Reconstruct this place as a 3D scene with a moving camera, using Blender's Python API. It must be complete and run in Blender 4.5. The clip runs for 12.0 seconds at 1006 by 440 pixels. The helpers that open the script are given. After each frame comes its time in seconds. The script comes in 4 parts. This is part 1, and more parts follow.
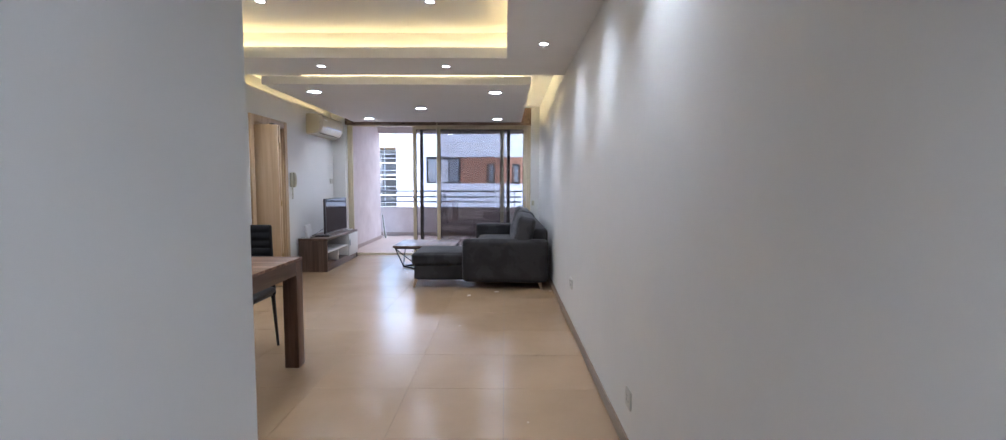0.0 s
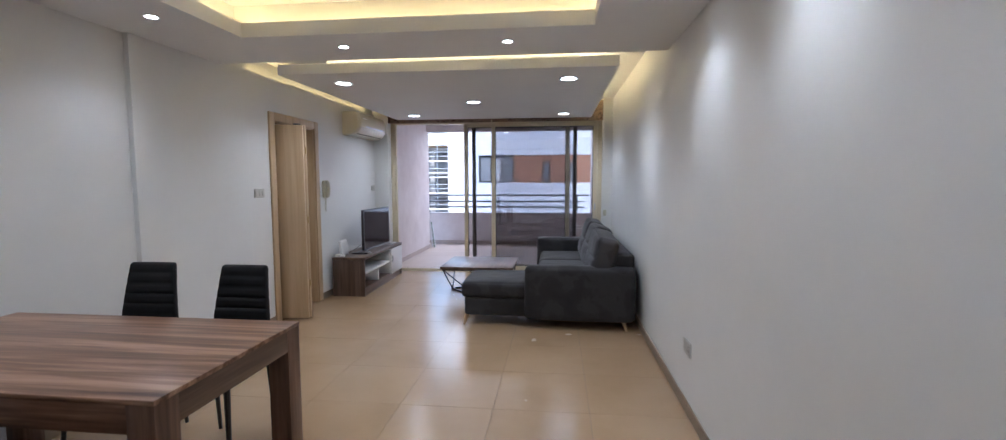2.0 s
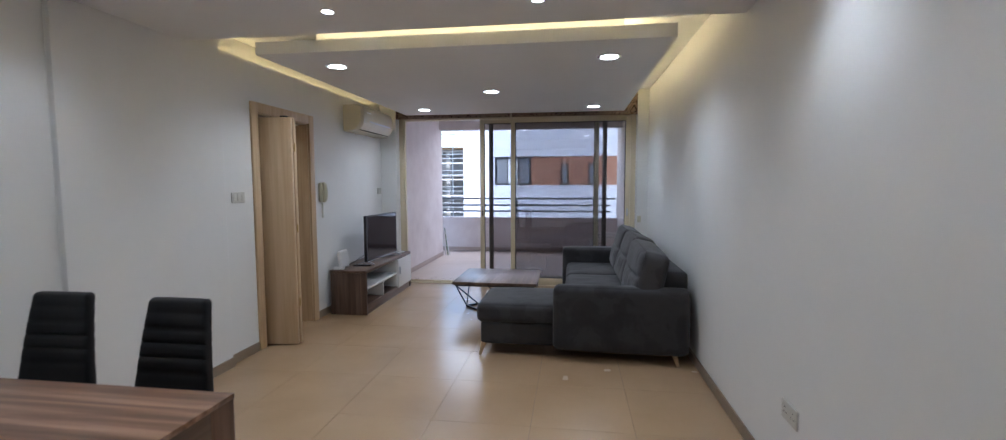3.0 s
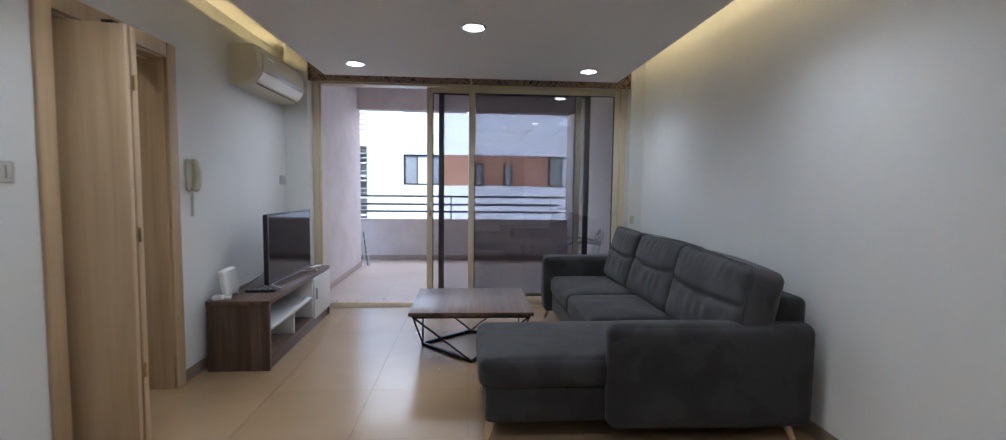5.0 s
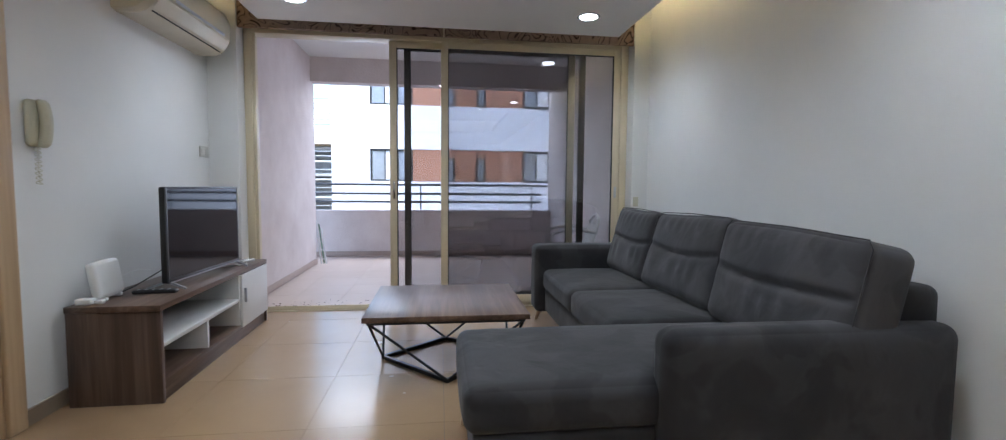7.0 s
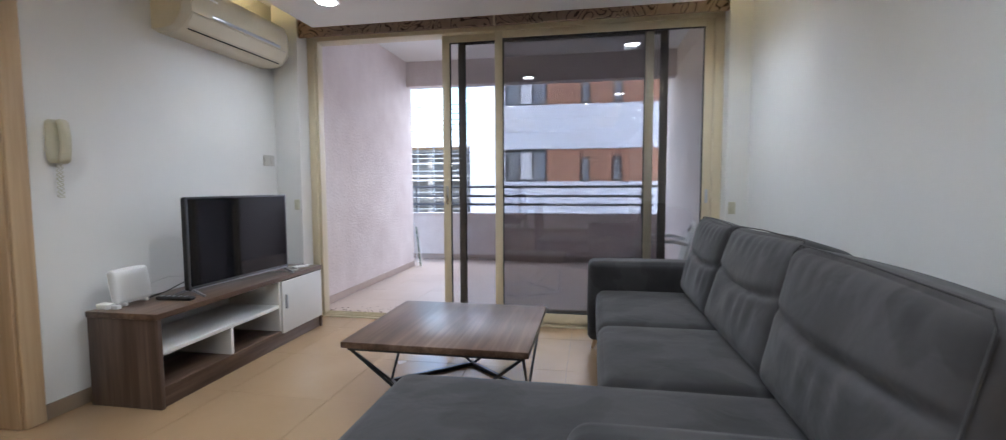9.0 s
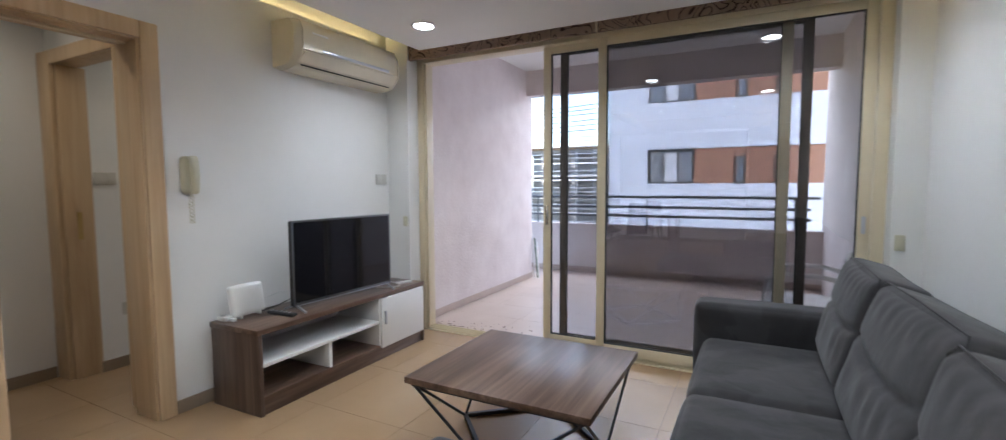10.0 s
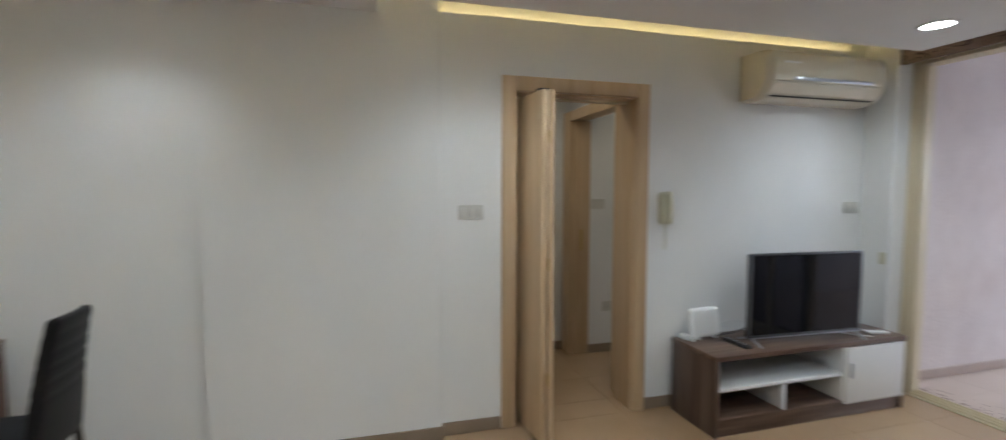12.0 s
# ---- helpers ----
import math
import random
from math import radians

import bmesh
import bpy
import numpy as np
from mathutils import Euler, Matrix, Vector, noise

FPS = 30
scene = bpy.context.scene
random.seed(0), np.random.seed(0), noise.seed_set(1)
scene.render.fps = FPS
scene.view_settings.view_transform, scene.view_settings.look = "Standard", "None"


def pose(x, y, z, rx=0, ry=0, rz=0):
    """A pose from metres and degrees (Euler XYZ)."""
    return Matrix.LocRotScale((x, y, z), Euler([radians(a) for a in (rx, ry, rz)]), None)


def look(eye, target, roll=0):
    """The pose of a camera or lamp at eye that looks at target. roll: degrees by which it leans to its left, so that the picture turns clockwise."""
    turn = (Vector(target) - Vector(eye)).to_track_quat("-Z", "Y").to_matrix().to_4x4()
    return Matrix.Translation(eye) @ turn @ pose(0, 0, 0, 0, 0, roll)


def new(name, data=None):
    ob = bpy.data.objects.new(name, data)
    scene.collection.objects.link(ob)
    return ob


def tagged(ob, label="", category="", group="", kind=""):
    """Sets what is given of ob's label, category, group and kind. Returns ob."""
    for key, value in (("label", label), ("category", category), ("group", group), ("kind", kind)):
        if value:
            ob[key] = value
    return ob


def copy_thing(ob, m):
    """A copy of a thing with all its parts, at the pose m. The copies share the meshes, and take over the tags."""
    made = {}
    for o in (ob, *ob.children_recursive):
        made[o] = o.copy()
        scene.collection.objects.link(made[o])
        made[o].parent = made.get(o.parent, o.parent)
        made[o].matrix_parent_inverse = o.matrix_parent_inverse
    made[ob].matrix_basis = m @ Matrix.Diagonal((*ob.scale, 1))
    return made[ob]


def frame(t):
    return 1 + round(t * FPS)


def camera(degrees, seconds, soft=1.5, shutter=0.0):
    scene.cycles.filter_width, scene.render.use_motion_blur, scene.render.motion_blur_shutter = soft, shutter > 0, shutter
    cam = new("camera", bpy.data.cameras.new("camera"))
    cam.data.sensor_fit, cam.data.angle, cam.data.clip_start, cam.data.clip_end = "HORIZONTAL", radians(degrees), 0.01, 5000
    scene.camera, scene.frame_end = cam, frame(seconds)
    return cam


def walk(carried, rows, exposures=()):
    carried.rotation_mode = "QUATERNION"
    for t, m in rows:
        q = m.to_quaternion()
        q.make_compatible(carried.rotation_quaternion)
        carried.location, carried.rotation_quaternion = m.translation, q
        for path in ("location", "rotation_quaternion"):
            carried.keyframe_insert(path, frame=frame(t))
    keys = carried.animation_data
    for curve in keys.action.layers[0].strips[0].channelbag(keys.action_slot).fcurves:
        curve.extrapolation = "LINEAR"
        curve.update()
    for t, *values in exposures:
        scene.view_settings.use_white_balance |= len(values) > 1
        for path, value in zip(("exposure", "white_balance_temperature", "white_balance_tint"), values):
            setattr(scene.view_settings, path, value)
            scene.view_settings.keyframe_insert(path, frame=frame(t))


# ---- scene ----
cam = camera(92.4, 12.0, soft=1.2, shutter=0.4)
PATH = [
    (0, (-0.047, 0.604, 1.286), (-0.055, 2.598, 1.136), 0.2),
    (0.5, (-0.138, 0.913, 1.319), (-0.129, 2.908, 1.176), 0.3),
    (1, (-0.165, 1.23, 1.382), (-0.154, 3.224, 1.224), 0.3),
    (1.5, (-0.21, 1.504, 1.383), (-0.27, 3.497, 1.233), 0.3),
    (2, (-0.264, 1.847, 1.435), (-0.484, 3.828, 1.27), -0.1),
    (2.5, (-0.295, 2.231, 1.433), (-0.592, 4.203, 1.277), -0.2),
    (4.5, (-1.088, 3.798, 1.376), (-1.104, 5.792, 1.222), 0.5),
    (5, (-1.253, 4.158, 1.28), (-1.113, 6.148, 1.142), 0.7),
    (5.5, (-1.389, 4.454, 1.213), (-1.192, 6.44, 1.073), 0.6),
    (6, (-1.433, 4.665, 1.144), (-1.211, 6.648, 1.005), 0.5),
    (6.5, (-1.357, 4.878, 1.098), (-1.115, 6.858, 0.954), 0.3),
    (7, (-1.271, 5.011, 1.064), (-1.012, 6.989, 0.93), 0.5),
    (9, (-0.514, 5.507, 1.109), (-0.875, 7.47, 0.968), -0.2),
    (9.5, (-0.361, 5.71, 1.168), (-1.029, 7.59, 1.022), -0.4),
    (10, (-0.25, 5.838, 1.268), (-1.173, 7.606, 1.123), -0.2),
    (10.5, (-0.201, 5.878, 1.39), (-1.386, 7.482, 1.24), -0.2),
    (11, (-0.222, 5.837, 1.445), (-1.651, 7.229, 1.305), -0.0),
    (11.5, (-0.282, 5.726, 1.467), (-1.974, 6.783, 1.33), 0.2),
    (12, (-0.318, 5.581, 1.451), (-2.242, 6.112, 1.322), 0.1),
]
EXPOSURES = [(0, 2.28, 5650, 13), (0.8, 2.06, 5650, 13), (1.5, 2.1, 5650, 13), (2.5, 1.95, 5650, 11), (4.5, 1.7, 5700, 9), (5.2, 1.86, 5720, 9), (6.5, 2.0, 5740, 8), (7.0, 2.08, 5760, 8), (9.0, 2.3, 5950, 9), (10, 2.36, 5950, 9), (11.5, 2.34, 5950, 7), (12, 2.12, 5950, 5)]
walk(cam, [(t, look(eye, target, roll)) for t, eye, target, roll in PATH], EXPOSURES)

# ---- world, sun and exposure ----
world = bpy.data.worlds.new("sky")
scene.world = world
world.use_nodes = True
wn = world.node_tree
sky = wn.nodes.new("ShaderNodeTexSky")
sky.sky_type = "NISHITA"
sky.sun_disc = False
sky.sun_elevation, sky.sun_rotation = radians(48), radians(160)
sky.dust_density, sky.air_density, sky.ozone_density = 1.5, 1.0, 1.0
wn.nodes["Background"].inputs["Strength"].default_value = 0.15
wn.links.new(sky.outputs[0], wn.nodes["Background"].inputs["Color"])
sun = new("sun", bpy.data.lights.new("sun", "SUN"))
sun.data.energy, sun.data.angle, sun.data.color = 1.6, radians(0.6), (1.0, 0.97, 0.93)
SUN_AZ, SUN_EL = radians(160), radians(48)
sun_from = Vector((math.sin(SUN_AZ) * math.cos(SUN_EL), math.cos(SUN_AZ) * math.cos(SUN_EL), math.sin(SUN_EL)))
sun.matrix_world = look(sun_from * 50, (0, 0, 0))

# added lamp for the sky's light at the balcony opening, above line of sight
opening = new("sky_fill_lamp", bpy.data.lights.new("sky_fill_lamp", "AREA"))
opening.data.shape, opening.data.size, opening.data.size_y = "RECTANGLE", 3.9, 1.0
opening.data.energy, opening.data.color = 42.0, (0.95, 0.95, 1.0)
opening.matrix_world = look((-1.6, 13.35, 3.15), (-1.6, 11.6, 0.9))

# ---- plan (metres) ----
XL, XR = -3.07, 0.548          # faces of the two long walls
Y0, YW = 1.305, 9.30            # near wall of the dining end, plane of the sliding doors
YC = -1.6                      # end of the entrance corridor behind
XC = -0.418                     # corridor's left face
Z_SOFFIT, Z_SLAB, Z_TOP = 2.392, 2.341, 2.66
LEDGE = 2.44
BEAM_Y = 5.63
DOOR_Y0, DOOR_Y1, DOOR_Z = 6.405, 7.225, 2.035
TILE, TX0, TY0 = 0.6, -1.852, 0.55
BLY = 11.88                    # end of the balcony left wall
BX0 = -3.7
PIER_Y = 9.10                  # front of the two short piers beside the balcony doors
PIER_L, PIER_R = -2.85, 0.405
YB = 12.60                      # inner face of the balcony parapet
BXL, BXR = -2.955, 0.48         # balcony side walls


# ---- materials ----
def material(name, rough=0.5, metal=0.0, spec=0.5):
    m = bpy.data.materials.new(name)
    m.use_nodes = True
    b = m.node_tree.nodes["Principled BSDF"]
    b.inputs["Roughness"].default_value = rough
    b.inputs["Metallic"].default_value = metal
    b.inputs["Specular IOR Level"].default_value = spec
    return m, m.node_tree, b


def node(tree, kind, **values):
    n = tree.nodes.new(kind)
    for k, v in values.items():
        n.inputs[k.replace("_", " ")].default_value = v
    return n


def coords(tree, scale=(1, 1, 1), world_space=False):
    mp = tree.nodes.new("ShaderNodeMapping")
    mp.inputs["Scale"].default_value = scale
    if world_space:
        g = tree.nodes.new("ShaderNodeNewGeometry")
        tree.links.new(g.outputs["Position"], mp.inputs["Vector"])
    else:
        tc = tree.nodes.new("ShaderNodeTexCoord")
        tree.links.new(tc.outputs["Object"], mp.inputs["Vector"])
    return mp.outputs["Vector"]


def ramp(tree, fac, stops):
    r = tree.nodes.new("ShaderNodeValToRGB")
    e = r.color_ramp.elements
    e[0].position, e[0].color = stops[0][0], (*stops[0][1], 1)
    e[1].position, e[1].color = stops[-1][0], (*stops[-1][1], 1)
    for p, c in stops[1:-1]:
        s = e.new(p)
        s.color = (*c, 1)
    tree.links.new(fac, r.inputs["Fac"])
    return r.outputs["Color"]


def bump(tree, b, height, strength, distance=0.002):
    n = node(tree, "ShaderNodeBump", Strength=strength, Distance=distance)
    tree.links.new(height, n.inputs["Height"])
    tree.links.new(n.outputs["Normal"], b.inputs["Normal"])


def mottled(name, c1, c2, rough=0.6, scale=3.0, fine=120.0, bumps=0.15, metal=0.0, spec=0.5, world_space=True, dist=0.002, rough_var=0.08):
    """Two scales of variation: broad clouding in the colour, fine grain in the relief."""
    m, t, b = material(name, rough, metal, spec)
    v = coords(t, world_space=world_space)
    n1 = node(t, "ShaderNodeTexNoise", Scale=scale, Detail=5.0, Roughness=0.6)
    n2 = node(t, "ShaderNodeTexNoise", Scale=fine, Detail=3.0)
    t.links.new(v, n1.inputs["Vector"])
    t.links.new(v, n2.inputs["Vector"])
    t.links.new(ramp(t, n1.outputs["Fac"], [(0.3, c1), (0.72, c2)]), b.inputs["Base Color"])
    mr = node(t, "ShaderNodeMapRange", To_Min=max(rough - rough_var, 0.02), To_Max=min(rough + rough_var, 1.0))
    t.links.new(n1.outputs["Fac"], mr.inputs["Value"])
    t.links.new(mr.outputs[0], b.inputs["Roughness"])
    bump(t, b, n2.outputs["Fac"], bumps, dist)
    return m


def wood(name, dark, mid, light, axis="y", rough=0.42, scale=1.0, spec=0.4):
    """Straight-grained wood, the grain along one axis."""
    m, t, b = material(name, rough, 0.0, spec)
    long_, cross = 0.9 * scale, 14.0 * scale
    s = [cross] * 3
    s["xyz".index(axis)] = long_
    v = coords(t, tuple(s))
    n1 = node(t, "ShaderNodeTexNoise", Scale=1.0, Detail=8.0, Roughness=0.62, Distortion=0.6)
    t.links.new(v, n1.inputs["Vector"])
    s2 = [70.0 * scale] * 3
    s2["xyz".index(axis)] = 2.5 * scale
    v2 = coords(t, tuple(s2))
    n2 = node(t, "ShaderNodeTexNoise", Scale=1.0, Detail=4.0)
    t.links.new(v2, n2.inputs["Vector"])
    add = t.nodes.new("ShaderNodeMath")
    add.operation = "MULTIPLY_ADD"
    t.links.new(n2.outputs["Fac"], add.inputs[0])
    add.inputs[1].default_value = 0.35
    t.links.new(n1.outputs["Fac"], add.inputs[2])
    t.links.new(ramp(t, add.outputs[0], [(0.48, dark), (0.655, mid), (0.84, light)]), b.inputs["Base Color"])
    bump(t, b, n2.outputs["Fac"], 0.12, 0.001)
    return m


def emitter(name, color, strength):
    m, t, b = material(name)
    b.inputs["Base Color"].default_value = (0.8, 0.8, 0.8, 1)
    b.inputs["Emission Color"].default_value = (*color, 1)
    b.inputs["Emission Strength"].default_value = strength
    return m


def pane_glass(name, tint, mirror):
    """A tinted pane: light goes straight through, the surface mirrors more at a slant. mirror: share mirrored head-on."""
    m = bpy.data.materials.new(name)
    m.use_nodes = True
    t = m.node_tree
    t.nodes.remove(t.nodes["Principled BSDF"])
    tr, gl, lw, mx = (t.nodes.new(k) for k in ("ShaderNodeBsdfTransparent", "ShaderNodeBsdfGlossy", "ShaderNodeLayerWeight", "ShaderNodeMixShader"))
    tr.inputs["Color"].default_value = (*tint, 1)
    gl.inputs["Roughness"].default_value = 0.0
    lw.inputs["Blend"].default_value = 0.5
    p, ma = t.nodes.new("ShaderNodeMath"), t.nodes.new("ShaderNodeMath")
    p.operation, ma.operation = "POWER", "MULTIPLY_ADD"
    p.inputs[1].default_value = 5.0
    ma.inputs[1].default_value, ma.inputs[2].default_value = 1.0 - mirror, mirror
    t.links.new(lw.outputs["Facing"], p.inputs[0])
    t.links.new(p.outputs[0], ma.inputs[0])
    t.links.new(ma.outputs[0], mx.inputs[0])
    t.links.new(tr.outputs[0], mx.inputs[1])
    t.links.new(gl.outputs[0], mx.inputs[2])
    t.links.new(mx.outputs[0], t.nodes["Material Output"].inputs["Surface"])
    return m


def tile_material(name, c1, c2, c3, rough):
    m, t, b = material(name, rough, 0.0, 0.5)
    v = coords(t, world_space=True)
    oi = t.nodes.new("ShaderNodeObjectInfo")
    n1 = node(t, "ShaderNodeTexNoise", Scale=1.3, Detail=6.0, Roughness=0.55, Distortion=0.2)
    t.links.new(v, n1.inputs["Vector"])
    sh = t.nodes.new("ShaderNodeMath")
    sh.operation = "MULTIPLY_ADD"
    t.links.new(oi.outputs["Random"], sh.inputs[0])
    sh.inputs[1].default_value = 0.10
    t.links.new(n1.outputs["Fac"], sh.inputs[2])
    t.links.new(ramp(t, sh.outputs[0], [(0.25, c1), (0.55, c2), (0.9, c3)]), b.inputs["Base Color"])
    n2 = node(t, "ShaderNodeTexNoise", Scale=5.0, Detail=2.0)
    t.links.new(v, n2.inputs["Vector"])
    mr = node(t, "ShaderNodeMapRange", To_Min=rough - 0.06, To_Max=rough + 0.08)
    t.links.new(n2.outputs["Fac"], mr.inputs["Value"])
    t.links.new(mr.outputs[0], b.inputs["Roughness"])
    return m


def fabric(name, c1, c2):
    """Short-pile velour: cloudy nap, fine weave, faint creases."""
    m, t, b = material(name, 0.85, 0.0, 0.2)
    v = coords(t, world_space=True)
    n1 = node(t, "ShaderNodeTexNoise", Scale=4.5, Detail=3.0, Roughness=0.5, Distortion=0.4)
    n2 = node(t, "ShaderNodeTexNoise", Scale=350.0, Detail=2.0)
    n3 = node(t, "ShaderNodeTexNoise", Scale=6.5, Detail=3.0, Distortion=0.6)
    n4 = node(t, "ShaderNodeTexNoise", Scale=2.2, Detail=2.0, Roughness=0.5, Distortion=0.8)
    for n in (n1, n2, n3, n4):
        t.links.new(v, n.inputs["Vector"])
    nap = t.nodes.new("ShaderNodeMath")
    nap.operation = "MULTIPLY_ADD"
    t.links.new(n4.outputs["Fac"], nap.inputs[0])
    nap.inputs[1].default_value = 0.9
    t.links.new(n1.outputs["Fac"], nap.inputs[2])
    t.links.new(ramp(t, nap.outputs[0], [(0.66, c1), (0.95, tuple((p + q) / 2 for p, q in zip(c1, c2))), (1.25, c2)]), b.inputs["Base Color"])
    b.inputs["Sheen Weight"].default_value = 0.12
    b.inputs["Sheen Roughness"].default_value = 0.5
    b1 = node(t, "ShaderNodeBump", Strength=0.25, Distance=0.001)
    b2 = node(t, "ShaderNodeBump", Strength=0.3, Distance=0.02)
    t.links.new(n2.outputs["Fac"], b1.inputs["Height"])
    t.links.new(n3.outputs["Fac"], b2.inputs["Height"])
    t.links.new(b1.outputs["Normal"], b2.inputs["Normal"])
    t.links.new(b2.outputs["Normal"], b.inputs["Normal"])
    return m


def swirl_print(name):
    """Brown valance fabric printed with dark looping lines."""
    m, t, b = material(name, 0.75, 0.0, 0.2)
    v = coords(t, (1, 1, 1), True)
    nz = node(t, "ShaderNodeTexNoise", Scale=3.6, Detail=1.0, Distortion=2.2)
    t.links.new(v, nz.inputs["Vector"])
    w = t.nodes.new("ShaderNodeMath")
    w.operation = "MULTIPLY"
    w.inputs[1].default_value = 8.0
    t.links.new(nz.outputs["Fac"], w.inputs[0])
    f = t.nodes.new("ShaderNodeMath")
    f.operation = "PINGPONG"
    f.inputs[1].default_value = 0.5
    t.links.new(w.outputs[0], f.inputs[0])
    t.links.new(ramp(t, f.outputs[0], [(0.0, (0.035, 0.02, 0.014)), (0.06, (0.05, 0.03, 0.022)), (0.11, (0.26, 0.185, 0.14)), (0.5, (0.31, 0.225, 0.175))]), b.inputs["Base Color"])
    return m


M_WALL = mottled("wall_paint", (0.70, 0.70, 0.685), (0.76, 0.755, 0.74), 0.55, 1.2, 160.0, 0.10, spec=0.35, dist=0.001)
M_CEIL = mottled("ceiling_paint", (0.79, 0.79, 0.785), (0.83, 0.83, 0.825), 0.75, 1.0, 140.0, 0.06, spec=0.2, dist=0.001)
M_TILE = tile_material("floor_tile", (0.29, 0.19, 0.106), (0.345, 0.232, 0.134), (0.395, 0.275, 0.167), 0.23)
M_GROUT = mottled("grout", (0.15, 0.115, 0.085), (0.21, 0.165, 0.125), 0.9, 8.0, 200.0, 0.3)
M_SKIRT = mottled("skirting_tile", (0.22, 0.165, 0.115), (0.28, 0.215, 0.155), 0.35, 3.0, 60.0, 0.04)
M_PINK = mottled("balcony_plaster", (0.66, 0.585, 0.57), (0.80, 0.735, 0.72), 0.9, 2.2, 40.0, 0.9, spec=0.2, dist=0.006)
M_BSKIRT = mottled("balcony_skirting", (0.42, 0.335, 0.29), (0.50, 0.405, 0.355), 0.5, 3.0, 60.0, 0.04)
M_BTILE = tile_material("balcony_tile", (0.46, 0.36, 0.30), (0.52, 0.42, 0.36), (0.57, 0.47, 0.41), 0.42)
M_ALU = mottled("cream_aluminium", (0.60, 0.52, 0.36), (0.66, 0.575, 0.41), 0.35, 2.0, 90.0, 0.03, spec=0.5)
M_DARKALU = mottled("bronze_aluminium", (0.075, 0.062, 0.052), (0.105, 0.088, 0.074), 0.4, 3.0, 90.0, 0.04)
M_GASKET = mottled("rubber", (0.012, 0.012, 0.012), (0.02, 0.02, 0.02), 0.7, 6.0, 90.0, 0.05)
M_GLASS = pane_glass("tinted_glass", (0.435, 0.43, 0.43), 0.10)
M_GLASS2 = pane_glass("light_tinted_glass", (0.78, 0.78, 0.795), 0.05)
M_GLASS3 = pane_glass("outer_tinted_glass", (0.72, 0.72, 0.74), 0.04)
M_CLEAR = bpy.data.materials.new("clear_back_face")
M_CLEAR.use_nodes = True
M_CLEAR.node_tree.nodes.remove(M_CLEAR.node_tree.nodes["Principled BSDF"])
M_CLEAR.node_tree.links.new(M_CLEAR.node_tree.nodes.new("ShaderNodeBsdfTransparent").outputs[0], M_CLEAR.node_tree.nodes["Material Output"].inputs["Surface"])
M_DOORWOOD = wood("pale_door_wood", (0.42, 0.29, 0.165), (0.50, 0.36, 0.215), (0.57, 0.42, 0.265), "z", 0.38, 0.6)
M_WALNUT_Y = wood("walnut_along_y", (0.046, 0.027, 0.019), (0.100, 0.060, 0.042), (0.172, 0.113, 0.081), "y", 0.33, 0.65)
M_WALNUT_X = wood("walnut_along_x", (0.045, 0.021, 0.013), (0.17, 0.088, 0.052), (0.37, 0.225, 0.15), "x", 0.34, 0.8)
M_TABLELEG = wood("table_leg_wood", (0.05, 0.026, 0.017), (0.115, 0.062, 0.040), (0.20, 0.118, 0.08), "z", 0.38, 0.7)
M_WALNUT_Z = wood("walnut_upright", (0.040, 0.025, 0.019), (0.088, 0.056, 0.042), (0.155, 0.106, 0.08), "z", 0.38, 0.6)
M_WHITE = mottled("white_laminate", (0.68, 0.68, 0.67), (0.74, 0.74, 0.73), 0.38, 2.0, 150.0, 0.03)
M_PLASTIC = mottled("white_plastic", (0.74, 0.74, 0.73), (0.79, 0.79, 0.78), 0.35, 4.0, 150.0, 0.03)
# darker copy of the white plastic: the plates' shade is in the colour
M_SWITCH_SHADED = mottled("shaded_switch_plastic", (0.50, 0.49, 0.455), (0.56, 0.55, 0.51), 0.4, 6.0, 120.0, 0.03)
M_CREAM = mottled("cream_plastic", (0.64, 0.59, 0.46), (0.70, 0.65, 0.52), 0.2, 4.0, 120.0, 0.03)
M_OLD = mottled("aged_plastic", (0.50, 0.48, 0.36), (0.57, 0.55, 0.42), 0.4, 6.0, 120.0, 0.03)
M_BLACK = mottled("black_metal", (0.012, 0.012, 0.013), (0.022, 0.022, 0.023), 0.45, 5.0, 120.0, 0.05)
M_LEATHER = mottled("black_leatherette", (0.0045, 0.0045, 0.005), (0.009, 0.0086, 0.0092), 0.46, 9.0, 260.0, 0.3, spec=0.28, world_space=False, dist=0.001)
M_SCREEN = mottled("tv_screen", (0.006, 0.006, 0.008), (0.008, 0.008, 0.01), 0.05, 2.0, 60.0, 0.0, spec=0.28, rough_var=0.02)
M_SILVER = mottled("satin_silver", (0.48, 0.50, 0.54), (0.55, 0.57, 0.61), 0.3, 4.0, 100.0, 0.03, metal=0.8)
M_GUN = mottled("gunmetal", (0.10, 0.105, 0.115), (0.15, 0.155, 0.165), 0.3, 4.0, 100.0, 0.03, metal=0.7)
M_CHROME = mottled("chrome", (0.7, 0.7, 0.7), (0.78, 0.78, 0.78), 0.15, 4.0, 80.0, 0.0, metal=1.0)
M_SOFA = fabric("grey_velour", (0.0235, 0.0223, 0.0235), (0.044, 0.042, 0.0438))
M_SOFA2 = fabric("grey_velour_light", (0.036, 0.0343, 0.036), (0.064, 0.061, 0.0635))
M_FOOT = wood("pale_beech", (0.40, 0.26, 0.15), (0.50, 0.34, 0.2), (0.58, 0.41, 0.26), "z", 0.4, 2.0)
M_SWIRL = swirl_print("printed_valance")
M_LED = emitter("led_strip", (1.0, 0.72, 0.30), 2.6)
M_LED2 = emitter("led_strip_panel", (1.0, 0.75, 0.36), 4.8)
M_LENS = emitter("lamp_lens", (0.92, 0.97, 1.0), 9.0)
